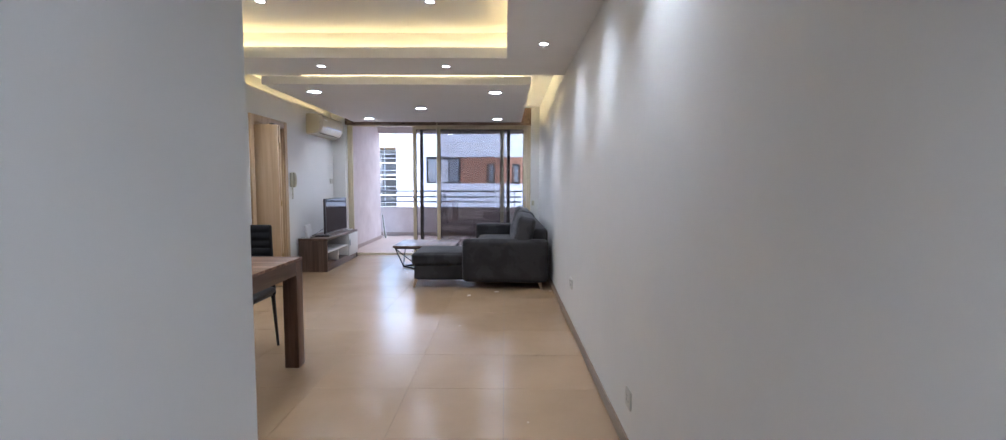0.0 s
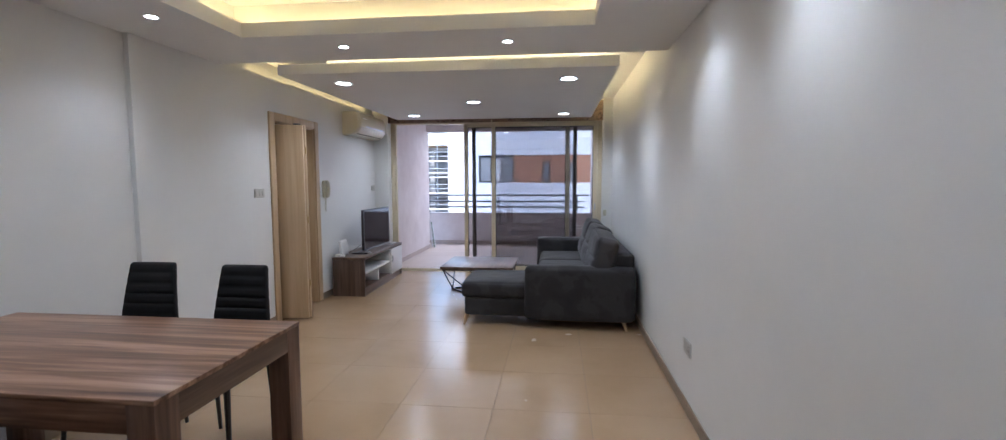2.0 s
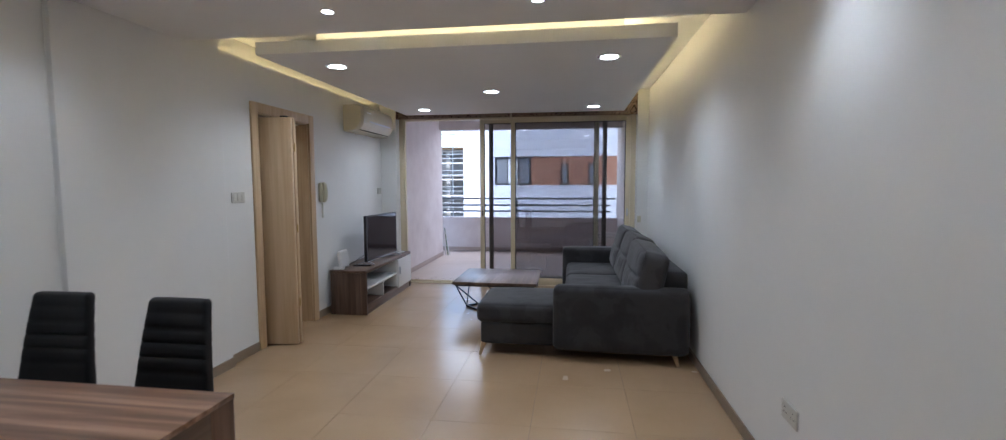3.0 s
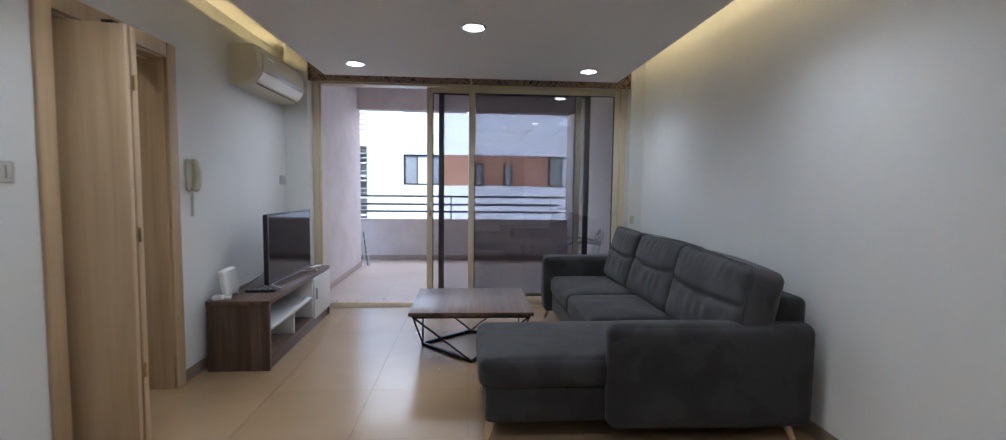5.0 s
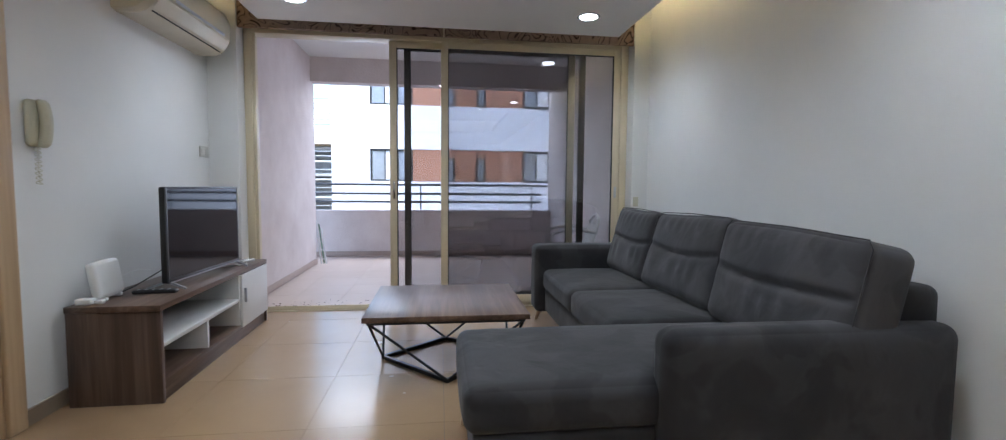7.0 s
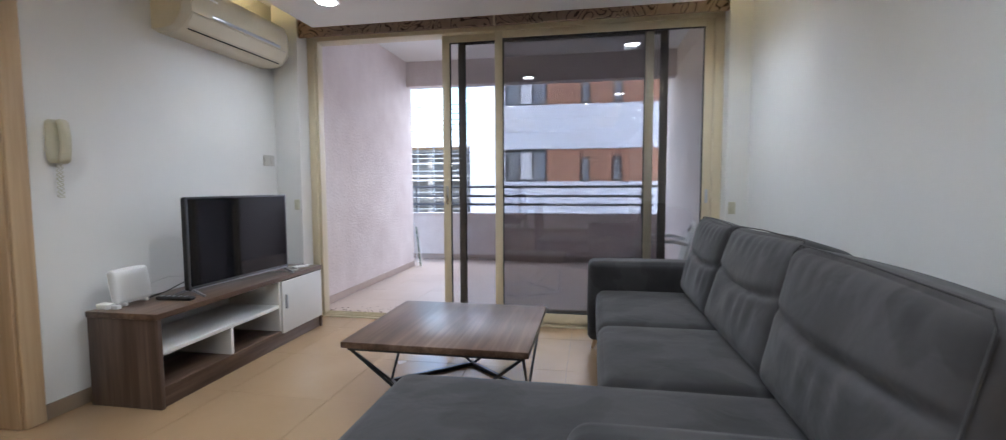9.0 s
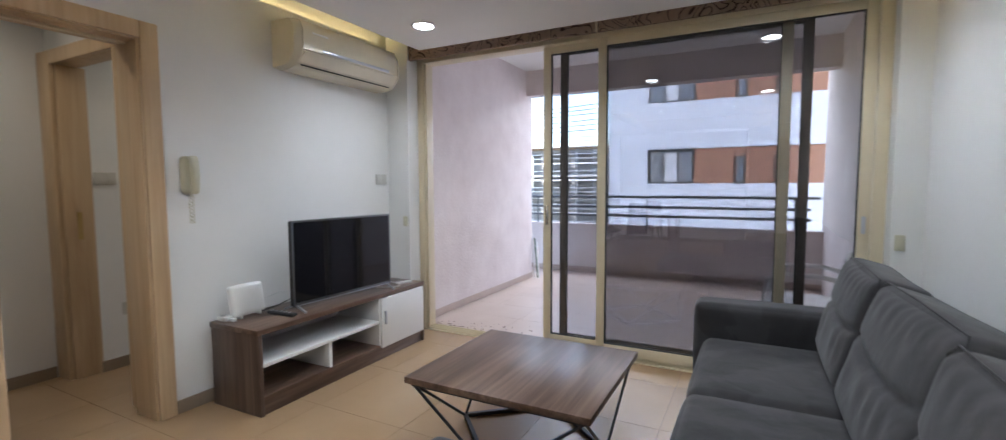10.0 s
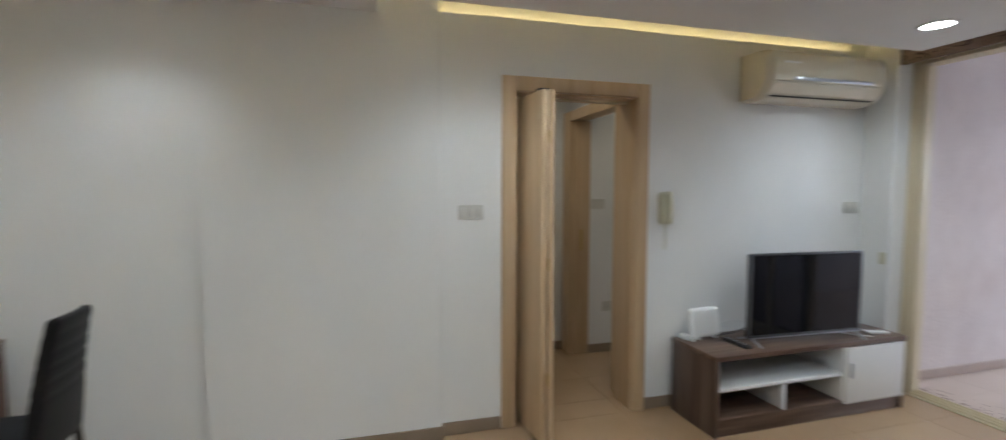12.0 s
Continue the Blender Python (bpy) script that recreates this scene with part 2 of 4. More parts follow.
M_CONCRETE = mottled("concrete", (0.30, 0.29, 0.28), (0.40, 0.39, 0.38), 0.9, 1.5, 30.0, 0.4)
# white render; the blue of the sky's light is put into its colour
M_FACADE_SKYLIT = mottled("skylit_white_render", (0.62, 0.66, 0.76), (0.67, 0.71, 0.80), 0.85, 0.6, 20.0, 0.04)
M_ORANGE = mottled("orange_cladding", (0.28, 0.14, 0.09), (0.33, 0.17, 0.115), 0.7, 0.5, 25.0, 0.03)
M_WINPANE = mottled("far_window", (0.13, 0.15, 0.18), (0.22, 0.25, 0.30), 0.12, 0.8, 10.0, 0.0)
M_CURTAIN = mottled("net_curtain", (0.50, 0.53, 0.58), (0.62, 0.65, 0.70), 0.9, 3.0, 40.0, 0.2)
M_STEEL = mottled("painted_steel", (0.10, 0.105, 0.12), (0.15, 0.155, 0.17), 0.45, 4.0, 60.0, 0.05)
M_GREEN = mottled("green_paint", (0.12, 0.20, 0.13), (0.20, 0.30, 0.21), 0.6, 8.0, 60.0, 0.1)
M_GROUND = mottled("asphalt", (0.045, 0.045, 0.045), (0.075, 0.073, 0.07), 0.9, 0.3, 30.0, 0.4)
M_LEAF = mottled("dry_leaf", (0.05, 0.035, 0.025), (0.14, 0.095, 0.06), 0.9, 30.0, 90.0, 0.2)
M_BRASS = mottled("brass", (0.42, 0.30, 0.12), (0.5, 0.37, 0.17), 0.35, 5.0, 60.0, 0.03, metal=1.0)


# ---- mesh helpers ----
def box_bm(x0, x1, y0, y1, z0, z1, bevel=0.0, seg=2, bm=None):
    bm = bm or bmesh.new()
    made = bmesh.ops.create_cube(bm, size=1.0)["verts"]
    for v in made:
        v.co = Vector((x0 + (v.co.x + 0.5) * (x1 - x0), y0 + (v.co.y + 0.5) * (y1 - y0), z0 + (v.co.z + 0.5) * (z1 - z0)))
    if bevel:
        edges = {e for v in made for e in v.link_edges}
        bmesh.ops.bevel(bm, geom=list(edges), offset=bevel, segments=seg, profile=0.5, affect="EDGES")
    return bm


def boxes_bm(rows, bevel=0.0):
    bm = bmesh.new()
    for r in rows:
        box_bm(*r, bevel=bevel, bm=bm)
    return bm


def rod_bm(a, b, r, r2=None, sides=8, bm=None):
    """A round bar from a to b."""
    bm = bm or bmesh.new()
    a, b = Vector(a), Vector(b)
    m = Matrix.Translation((a + b) / 2) @ (b - a).to_track_quat("Z", "Y").to_matrix().to_4x4()
    bmesh.ops.create_cone(bm, cap_ends=True, segments=sides, radius1=r, radius2=r if r2 is None else r2, depth=(b - a).length, matrix=m)
    return bm


def square_bar_bm(a, b, w, bm=None):
    bm = bm or bmesh.new()
    a, b = Vector(a), Vector(b)
    m = Matrix.Translation((a + b) / 2) @ (b - a).to_track_quat("Z", "Y").to_matrix().to_4x4() @ Matrix.Diagonal((w, w, (b - a).length + w * 0.5, 1))
    bmesh.ops.create_cube(bm, size=1.0, matrix=m)
    return bm


def tube_bm(points, r, sides=6, bm=None):
    """A tube along a run of points."""
    bm = bm or bmesh.new()
    pts = [Vector(p) for p in points]
    rings = []
    for i, p in enumerate(pts):
        d = (pts[min(i + 1, len(pts) - 1)] - pts[max(i - 1, 0)]).normalized()
        u = d.cross(Vector((0, 0, 1)) if abs(d.z) < 0.9 else Vector((1, 0, 0))).normalized()
        w = d.cross(u)
        rings.append([bm.verts.new(p + r * (math.cos(2 * math.pi * k / sides) * u + math.sin(2 * math.pi * k / sides) * w)) for k in range(sides)])
    for r0, r1 in zip(rings, rings[1:]):
        for k in range(sides):
            bm.faces.new((r0[k], r0[(k + 1) % sides], r1[(k + 1) % sides], r1[k]))
    bm.faces.new(rings[0])
    bm.faces.new(rings[-1][::-1])
    bmesh.ops.recalc_face_normals(bm, faces=bm.faces)
    return bm


def soft_bm(sx, sy, sz, r, bulge=(0, 0, 0), n=10, warp=None):
    """A padded block: rounded edges, faces that swell by bulge, then warp(point, unit point) for creases."""
    h = Vector((sx / 2, sy / 2, sz / 2))

    def stops(half):
        rr = min(r, half)
        ends = [half - rr * (1 - math.sin(a * math.pi / 8)) for a in range(1, 5)]
        inner = half - rr
        mid = [inner * (2 * i / n - 1) for i in range(n + 1)] if inner > 1e-4 else [0.0]
        return [-e for e in reversed(ends)] + mid + ends

    st = [stops(v) for v in h]
    bm = bmesh.new()
    cache = {}

    def vert(p):
        key = tuple(round(c, 5) for c in p)
        if key not in cache:
            q, inner = Vector(p), Vector([max(-(h[i] - r), min(h[i] - r, p[i])) for i in range(3)])
            d = q - inner
            if d.length > 1e-6:
                q = inner + d.normalized() * r
            u = Vector([p[i] / h[i] for i in range(3)])
            for i in range(3):
                a, b = u[(i + 1) % 3], u[(i + 2) % 3]
                q[i] += u[i] * bulge[i] * (1 - a ** 4) * (1 - b ** 4)
            if warp:
                q = warp(q, u)
            cache[key] = bm.verts.new(q)
        return cache[key]

    for ax in range(3):
        a, b = (ax + 1) % 3, (ax + 2) % 3
        for side in (-1, 1):
            for i in range(len(st[a]) - 1):
                for j in range(len(st[b]) - 1):
                    quad = []
                    for di, dj in ((0, 0), (1, 0), (1, 1), (0, 1)):
                        p = [0, 0, 0]
                        p[ax], p[a], p[b] = side * h[ax], st[a][i + di], st[b][j + dj]
                        quad.append(vert(p))
                    quad = quad if side > 0 else quad[::-1]
                    if len(set(quad)) == 4:
                        try:
                            bm.faces.new(quad)
                        except ValueError:
                            pass
    return bm


def moved(bm, m):
    bmesh.ops.transform(bm, matrix=m, verts=bm.verts)
    return bm


def disc_bm(r, z0, z1, sides=32, r_top=None):
    bm = bmesh.new()
    bmesh.ops.create_cone(bm, cap_ends=True, segments=sides, radius1=r, radius2=r if r_top is None else r_top, depth=z1 - z0, matrix=Matrix.Translation((0, 0, (z0 + z1) / 2)))
    return bm


def ring_bm(r_in, r_out, z0, z1, sides=32):
    bm = bmesh.new()
    rows = [[bm.verts.new((r * math.cos(2 * math.pi * k / sides), r * math.sin(2 * math.pi * k / sides), z)) for k in range(sides)] for r, z in ((r_in, z1), (r_in, z0), (r_out, z0 + 0.002), (r_out, z1))]
    for i in range(4):
        for k in range(sides):
            bm.faces.new((rows[i][k], rows[i][(k + 1) % sides], rows[(i + 1) % 4][(k + 1) % sides], rows[(i + 1) % 4][k]))
    bmesh.ops.recalc_face_normals(bm, faces=bm.faces)
    return bm


def mesh_from(name, bm, mat, smooth=None):
    me = bpy.data.meshes.new(name)
    bm.to_mesh(me)
    bm.free()
    me.materials.append(mat)
    if smooth is not None:
        me.shade_smooth()
        me.set_sharp_from_angle(angle=radians(smooth))
    return me


def solid(name, bm, mat, kind="structure", label="", category="", smooth=None, loc=(0, 0, 0), rz=0.0):
    ob = new(name, mesh_from(name, bm, mat, smooth))
    ob.matrix_basis = pose(*loc, 0, 0, rz)
    return tagged(ob, label, category, "", kind)


def thing(name, loc, label, category, group="", rz=0.0, kind=""):
    ob = new(name)
    ob.empty_display_size = 0.1
    ob.matrix_basis = pose(*loc, 0, 0, rz)
    return tagged(ob, label, category, group, kind)


def part(name, bm, mat, parent, label="", smooth=35):
    ob = new(name, mesh_from(name, bm, mat, smooth))
    ob.parent = parent
    return tagged(ob, label)


# ---- lamps: the place's downlights, and unseen ones added for passage and hall ----
def spot(x, y, z, watts, color, angle, blend, radius):
    lamp = new("lamp", bpy.data.lights.new("lamp", "SPOT"))
    lamp.data.energy, lamp.data.color, lamp.data.spot_size, lamp.data.spot_blend, lamp.data.shadow_soft_size = watts, color, radians(angle), blend, radius
    lamp.matrix_world = pose(x, y, z)


BIG = [(-2.248, 6.25), (-0.164, 6.27), (-1.23, 7.466), (-2.261, 8.545), (-0.175, 8.58)]
SMALL = [(-1.785, 5.24), (-0.607, 5.24), (0.254, 4.50), (0.254, 3.47), (0.254, 2.43), (-2.617, 4.50), (-2.617, 3.47), (-2.617, 2.43)]
TRAY = [(-1.90, 4.35), (-0.62, 4.35), (-1.90, 3.0), (-0.62, 3.0)]
COOL = (0.93, 0.965, 1.0)
for bx, by in BIG:
    spot(bx, by, Z_SLAB - 0.012, 12.5, COOL, 150, 0.9, 0.06)
for bx, by in SMALL:
    spot(bx, by, Z_SOFFIT - 0.01, 8.0 if bx > 0 else 6.2, COOL, 124, 1.0, 0.05)
for bx, by in TRAY:
    spot(bx, by, Z_TOP - 0.01, 5.5, COOL, 110, 0.8, 0.025)
# unseen fill lamp, added to brighten the entrance passage
spot(0.06, 0.1, Z_SOFFIT - 0.01, 19, COOL, 120, 0.8, 0.025)
# two unseen warm lamps without fittings, added to light the hall
spot(-3.75, 6.6, 2.56, 4.6, (1.0, 0.88, 0.72), 150, 0.9, 0.05)
spot(-3.75, 8.2, 2.56, 3.6, (1.0, 0.88, 0.72), 150, 0.9, 0.05)

# ---- shell: floor, walls, ceilings ----
floor = solid("floor", boxes_bm([(-4.45, XR + 0.15, YC - 0.1, YW - 0.035, -0.2, -0.004)]), M_GROUT, label="beige porcelain tile floor with fine joints", category="floor")
wall_right = solid("wall_right", box_bm(XR, XR + 0.2, YC - 0.15, YW + 0.08, -0.004, 2.9), M_WALL, label="smooth white painted plaster wall", category="wall")
wall_left = solid("wall_left", boxes_bm([
    (XL - 0.2, XL, Y0, DOOR_Y0 - 0.001, -0.004, LEDGE), (XL - 0.2, XL, DOOR_Y1 + 0.001, YW + 0.08, -0.004, LEDGE), (XL - 0.2, XL, DOOR_Y0 - 0.001, DOOR_Y1 + 0.001, DOOR_Z + 0.002, LEDGE),
    (XL - 0.2, XL - 0.13, Y0, YW + 0.08, LEDGE, 2.9)]), M_WALL, label="white painted plaster wall with a doorway", category="wall")
pilaster = solid("wall_pilaster", box_bm(XL, XL + 0.038, 4.77, 5.965, -0.004, 2.655, bevel=0.004), M_WALL, label="shallow white plaster pilaster", category="wall")
pilaster_top = solid("wall_left_upper", box_bm(XL - 0.13, XL - 0.001, Y0, 5.965, LEDGE + 0.001, 2.655), M_WALL, label="white plaster wall top", category="wall")
wall_near = solid("wall_entrance", boxes_bm([(XL - 0.2, XC - 0.12, Y0 - 0.12, Y0, -0.004, 2.9), (XC - 0.12, XC, YC, Y0, -0.004, 2.9)], bevel=0.003), M_WALL, label="white plaster wall beside the entrance passage", category="wall")
wall_end = solid("wall_corridor_end", box_bm(XC - 0.12, XR, YC - 0.15, YC - 0.001, -0.004, 2.9), M_WALL, label="plain white end wall", category="wall")
TX = (-2.375, -0.035)
TY = (1.9, 4.965)
solid("ceiling_upper", box_bm(XL - 0.2, XR + 0.2, YC - 0.15, 5.5, Z_TOP, Z_TOP + 0.2), M_CEIL, label="white recessed tray ceiling", category="ceiling")
# frame of the tray and the entrance ceiling
soffit = [(XL + 0.0, TX[0], Y0, BEAM_Y, Z_SOFFIT, Z_SOFFIT + 0.095), (TX[1], XR, YC, BEAM_Y, Z_SOFFIT, Z_SOFFIT + 0.095),
          (TX[0], TX[1], TY[1], BEAM_Y, Z_SOFFIT, Z_SOFFIT + 0.095), (TX[0], TX[1], Y0, TY[0], Z_SOFFIT, Z_SOFFIT + 0.095), (XC - 0.1, TX[1], YC, Y0, Z_SOFFIT, Z_SOFFIT + 0.095)]
C = 0.17
soffit += [(XL, TX[0] - C, Y0, BEAM_Y, Z_SOFFIT + 0.095, Z_TOP), (TX[1] + C, XR, Y0, BEAM_Y, Z_SOFFIT + 0.095, Z_TOP),
           (TX[0] - C, TX[1] + C, TY[1] + C, BEAM_Y, Z_SOFFIT + 0.095, Z_TOP), (TX[0] - C, TX[1] + C, Y0, TY[0] - C, Z_SOFFIT + 0.095, Z_TOP)]
solid("ceiling_soffit", boxes_bm(soffit), M_CEIL, label="white plasterboard ceiling frame round a lit recess", category="ceiling")
solid("ceiling_living", box_bm(XL - 0.13, XR + 0.2, BEAM_Y, YW + 0.3, 2.62, 2.9), M_CEIL, label="white ceiling above the hung panel", category="ceiling")
SX0, SX1, SY0, SY1 = -2.66, 0.226, 5.855, 9.02
solid("ceiling_panel", boxes_bm([(SX0, SX1, SY0, SY1, Z_SLAB, Z_SLAB + 0.085), (SX0 + 0.3, SX1 - 0.3, SY0 + 0.3, SY1, Z_SLAB + 0.085, 2.62)]), M_CEIL, label="white dropped ceiling panel with hidden edge light", category="ceiling")
led = [(SX1 - 0.29, SX1 - 0.26, SY0 + 0.27, SY1 - 0.02, 0, 0), (SX0 + 0.26, SX1 - 0.26, SY0 + 0.24, SY0 + 0.255, 0, 0)]
for r in led:
    solid("led_strip", box_bm(*r[:4], Z_SLAB + 0.0855, Z_SLAB + 0.098), M_LED2, kind="", label="warm light strip hidden in the ceiling cove", category="light strip")
solid("led_strip", box_bm(XL - 0.115, XL - 0.10, 5.98, PIER_Y - 0.03, LEDGE + 0.0005, LEDGE + 0.012), M_LED, kind="", label="warm light strip hidden in the ceiling cove", category="light strip")
zl = Z_SOFFIT + 0.0955
for r in [(TX[0] - 0.12, TX[0] - 0.105, TY[0] - 0.1, TY[1] + 0.1), (TX[1] + 0.105, TX[1] + 0.12, TY[0] - 0.1, TY[1] + 0.1), (TX[0] - 0.1, TX[1] + 0.1, TY[1] + 0.105, TY[1] + 0.12)]:
    solid("led_strip", box_bm(*r, zl, zl + 0.013), M_LED, kind="", label="warm light strip hidden in the ceiling cove", category="light strip")

# skirting
SK = 0.012
sk = [(XR - SK, XR, YC, PIER_Y - SK, 0, 0.075), (XL, XL + SK, Y0, 4.77 - SK, 0, 0.075), (XL + 0.038, XL + 0.038 + SK, 4.77 - SK, 5.965 + SK, 0, 0.075), (XL, XL + 0.038, 4.77 - SK, 4.77, 0, 0.075), (XL, XL + 0.038, 5.965, 5.965 + SK, 0, 0.075),
      (XL, XL + SK, 5.965 + SK, 6.325, 0, 0.075), (XL, XL + SK, 7.305, PIER_Y - SK, 0, 0.075), (XC, XC + SK, YC, Y0 + SK, 0, 0.075), (XL + SK, XC, Y0, Y0 + SK, 0, 0.075)]
for r in sk:
    solid("baseboard", box_bm(*r, bevel=0.003), M_SKIRT, label="beige tile skirting", category="skirting")

# hall behind the doorway and the room beyond it
solid("wall_hall_back", box_bm(-4.46, -4.34, 5.5, 7.289, -0.004, 2.9), M_WALL, label="white plaster hall wall", category="wall")
solid("wall_hall_end", box_bm(-4.46, XL - 0.2, 5.4, 5.5, -0.004, 2.9), M_WALL, label="white plaster hall wall", category="wall")
solid("wall_hall_partition", boxes_bm([(-4.46, -4.335, 7.29, 7.40, -0.004, 2.9), (-4.335, XL - 0.2, 7.29, 7.40, DOOR_Z + 0.05, 2.9)]), M_WALL, label="white plaster partition over an inner doorway", category="wall")
solid("wall_inner_room", boxes_bm([(-4.30, -4.17, 7.401, 9.4, -0.004, 2.9), (-4.17, XL - 0.2, 9.3, 9.4, -0.004, 2.9)]), M_WALL, label="white plaster wall of the room beyond", category="wall")
solid("ceiling_hall", box_bm(-4.46, XL - 0.2, 5.4, 9.4, 2.58, 2.68), M_CEIL, label="white hall ceiling", category="ceiling")
for r in [(-4.34, -4.34 + SK, 5.5, 7.24, 0, 0.075), (-4.17, -4.17 + SK, 7.42, 9.3, 0, 0.075)]:
    solid("baseboard", box_bm(*r, bevel=0.003), M_SKIRT, label="beige tile skirting", category="skirting")

# balcony
floor_balcony = solid("floor_balcony", box_bm(BX0, BXR + 0.3, YW + 0.075, YB + 0.2, -0.2, -0.014), M_GROUT, label="pale tiled balcony floor", category="floor")
solid("wall_balcony_left", box_bm(BXL - 0.3, BXL, YW + 0.08, BLY, -0.01, 3.0, bevel=0.006), M_PINK, label="rough pale pink plaster balcony wall", category="wall")
solid("wall_balcony_right", box_bm(BXR, BXR + 0.3, YW + 0.08, YB + 0.16, -0.01, 3.0), M_PINK, label="rough pale pink plaster balcony wall", category="wall")
solid("wall_parapet", boxes_bm([(BX0, BXR, YB, YB + 0.14, -0.01, 0.675), (BX0, BXR, YB - 0.015, YB + 0.155, 0.675, 0.70)]), M_PINK, label="pale plaster balcony parapet", category="parapet")
solid("wall_balcony_beam", box_bm(BX0, BXR, BLY - 0.18, BLY + 0.002, 2.43, 2.999), M_PINK, label="pale plaster beam over the balcony opening", category="beam")
solid("ceiling_balcony", box_bm(BX0, BXR, YW + 0.08, YB + 0.16, 2.75, 2.998), M_CEIL, label="white balcony ceiling", category="ceiling")
for r in [(BXL, BXL + SK, YW + 0.09, BLY, 0, 0.07), (BX0, BXR, YB - SK, YB, 0, 0.07)]:
    solid("baseboard", box_bm(*r, bevel=0.002), M_BSKIRT, label="beige tile skirting", category="skirting")
solid("wall_window_head", box_bm(PIER_L, PIER_R, YW - 0.04, YW + 0.08, 2.345, 2.62), M_WALL, label="white plaster over the balcony doors", category="wall")
for px0, px1 in ((PIER_R, XR), (XL, PIER_L)):
    solid("wall_pier", box_bm(px0, px1, PIER_Y, YW + 0.08, -0.004, 2.62), M_WALL, label="short white plaster pier beside the balcony doors", category="wall")
    solid("baseboard", box_bm(px0, px1, PIER_Y - SK, PIER_Y, 0, 0.075, bevel=0.003), M_SKIRT, label="beige tile skirting", category="skirting")
# unseen mass above the flat, added to block the sun
solid("wall_sun_block", box_bm(-5.0, 1.2, YC - 1, YB + 0.16, 3.0, 9.0), M_FACADE_SKYLIT, label="unseen added block that keeps the sun off the rooms", category="wall")

# ---- balcony sliding doors ----
def sliding_panel(x0, x1, y, mat_frame, mat_glass, label, stile=0.06, z0=0.03, z1=2.30):
    p = thing("sliding_door", ((x0 + x1) / 2, y, z0), label, "sliding door", "balcony doors")
    w, h, d = (x1 - x0) / 2, z1 - z0, 0.016
    for sx in (-1, 1):
        st = part("stile", box_bm(min(sx * w, sx * (w - stile)), max(sx * w, sx * (w - stile)), -d, d, 0, h, bevel=0.004), mat_frame, p)
    part("top_rail", box_bm(-w + stile, w - stile, -d + 0.002, d - 0.002, h - 0.055, h, bevel=0.003), mat_frame, p)
    part("bottom_rail", box_bm(-w + stile, w - stile, -d + 0.002, d - 0.002, 0, 0.075, bevel=0.003), mat_frame, p)
    g = part("pane", box_bm(-w + stile - 0.006, w - stile + 0.006, -0.003, 0.003, 0.07, h - 0.05), mat_glass, p, smooth=None)
    g.visible_shadow = False
    g.data.materials.append(M_CLEAR)
    for face in g.data.polygons:
        face.material_index = 0 if face.normal.y < -0.5 else 1
    for r in [(-w + stile, -w + stile + 0.008, 0.075, h - 0.055), (w - stile - 0.008, w - stile, 0.075, h - 0.055)]:
        part("gasket", box_bm(r[0], r[1], -0.009, 0.009, r[2], r[3]), M_GASKET, p)
    for r in [(0.075, 0.083), (h - 0.063, h - 0.055)]:
        part("gasket", box_bm(-w + stile + 0.008, w - stile - 0.008, -0.009, 0.009, *r), M_GASKET, p)
    return p


wf = thing("door_frame_balcony", (0, YW, 0), "cream aluminium outer frame of the balcony doors", "door frame", kind="structure")
part("jamb", box_bm(PIER_L, -2.79, -0.065, 0.075, 0.0, 2.345, bevel=0.005), M_ALU, wf)
part("jamb", box_bm(0.342, PIER_R, -0.065, 0.075, 0.0, 2.345, bevel=0.005), M_ALU, wf)
part("jamb_lip", box_bm(-2.789, -2.765, -0.05, -0.03, 0.0, 2.30, bevel=0.003), M_ALU, wf)
part("head", box_bm(-2.79, 0.342, -0.065, 0.075, 2.30, 2.344, bevel=0.004), M_ALU, wf)
track = part("sill_track", boxes_bm([(-2.79, 0.342, -0.065, 0.075, -0.012, 0.006), (-2.79, 0.342, -0.042, -0.038, 0.006, 0.02), (-2.79, 0.342, 0.002, 0.006, 0.006, 0.02), (-2.79, 0.342, 0.046, 0.05, 0.006, 0.02)]), M_ALU, wf)
p1 = sliding_panel(-1.262, 0.337, YW - 0.040, M_ALU, M_GLASS, "cream aluminium sliding door with tinted glass, closed")
lock = part("lock", box_bm(0.757, 0.780, -0.024, -0.016, 0.95, 1.05, bevel=0.004), M_SILVER, p1, "small grey lock plate")
p2 = sliding_panel(-1.70, -0.07, YW + 0.004, M_ALU, M_GLASS2, "cream aluminium sliding door slid behind the front one")
part("pull", box_bm(-0.79, -0.77, -0.024, -0.016, 0.93, 1.08, bevel=0.004), M_CHROME, p2)
p3 = sliding_panel(-1.58, 0.04, YW + 0.048, M_DARKALU, M_GLASS3, "dark bronze framed sliding door on the outer track", stile=0.05)

val = thing("valance", (0, 0, 0), "brown printed fabric valance above the balcony doors", "valance")
part("board", boxes_bm([(PIER_L + 0.002, -1.245, 9.115, 9.145, 2.305, 2.60), (-1.235, PIER_R - 0.002, 9.115, 9.145, 2.305, 2.60)], bevel=0.002), M_SWIRL, val)
part("joint_strip", box_bm(-1.248, -1.232, 9.110, 9.116, 2.303, 2.38), M_ALU, val)

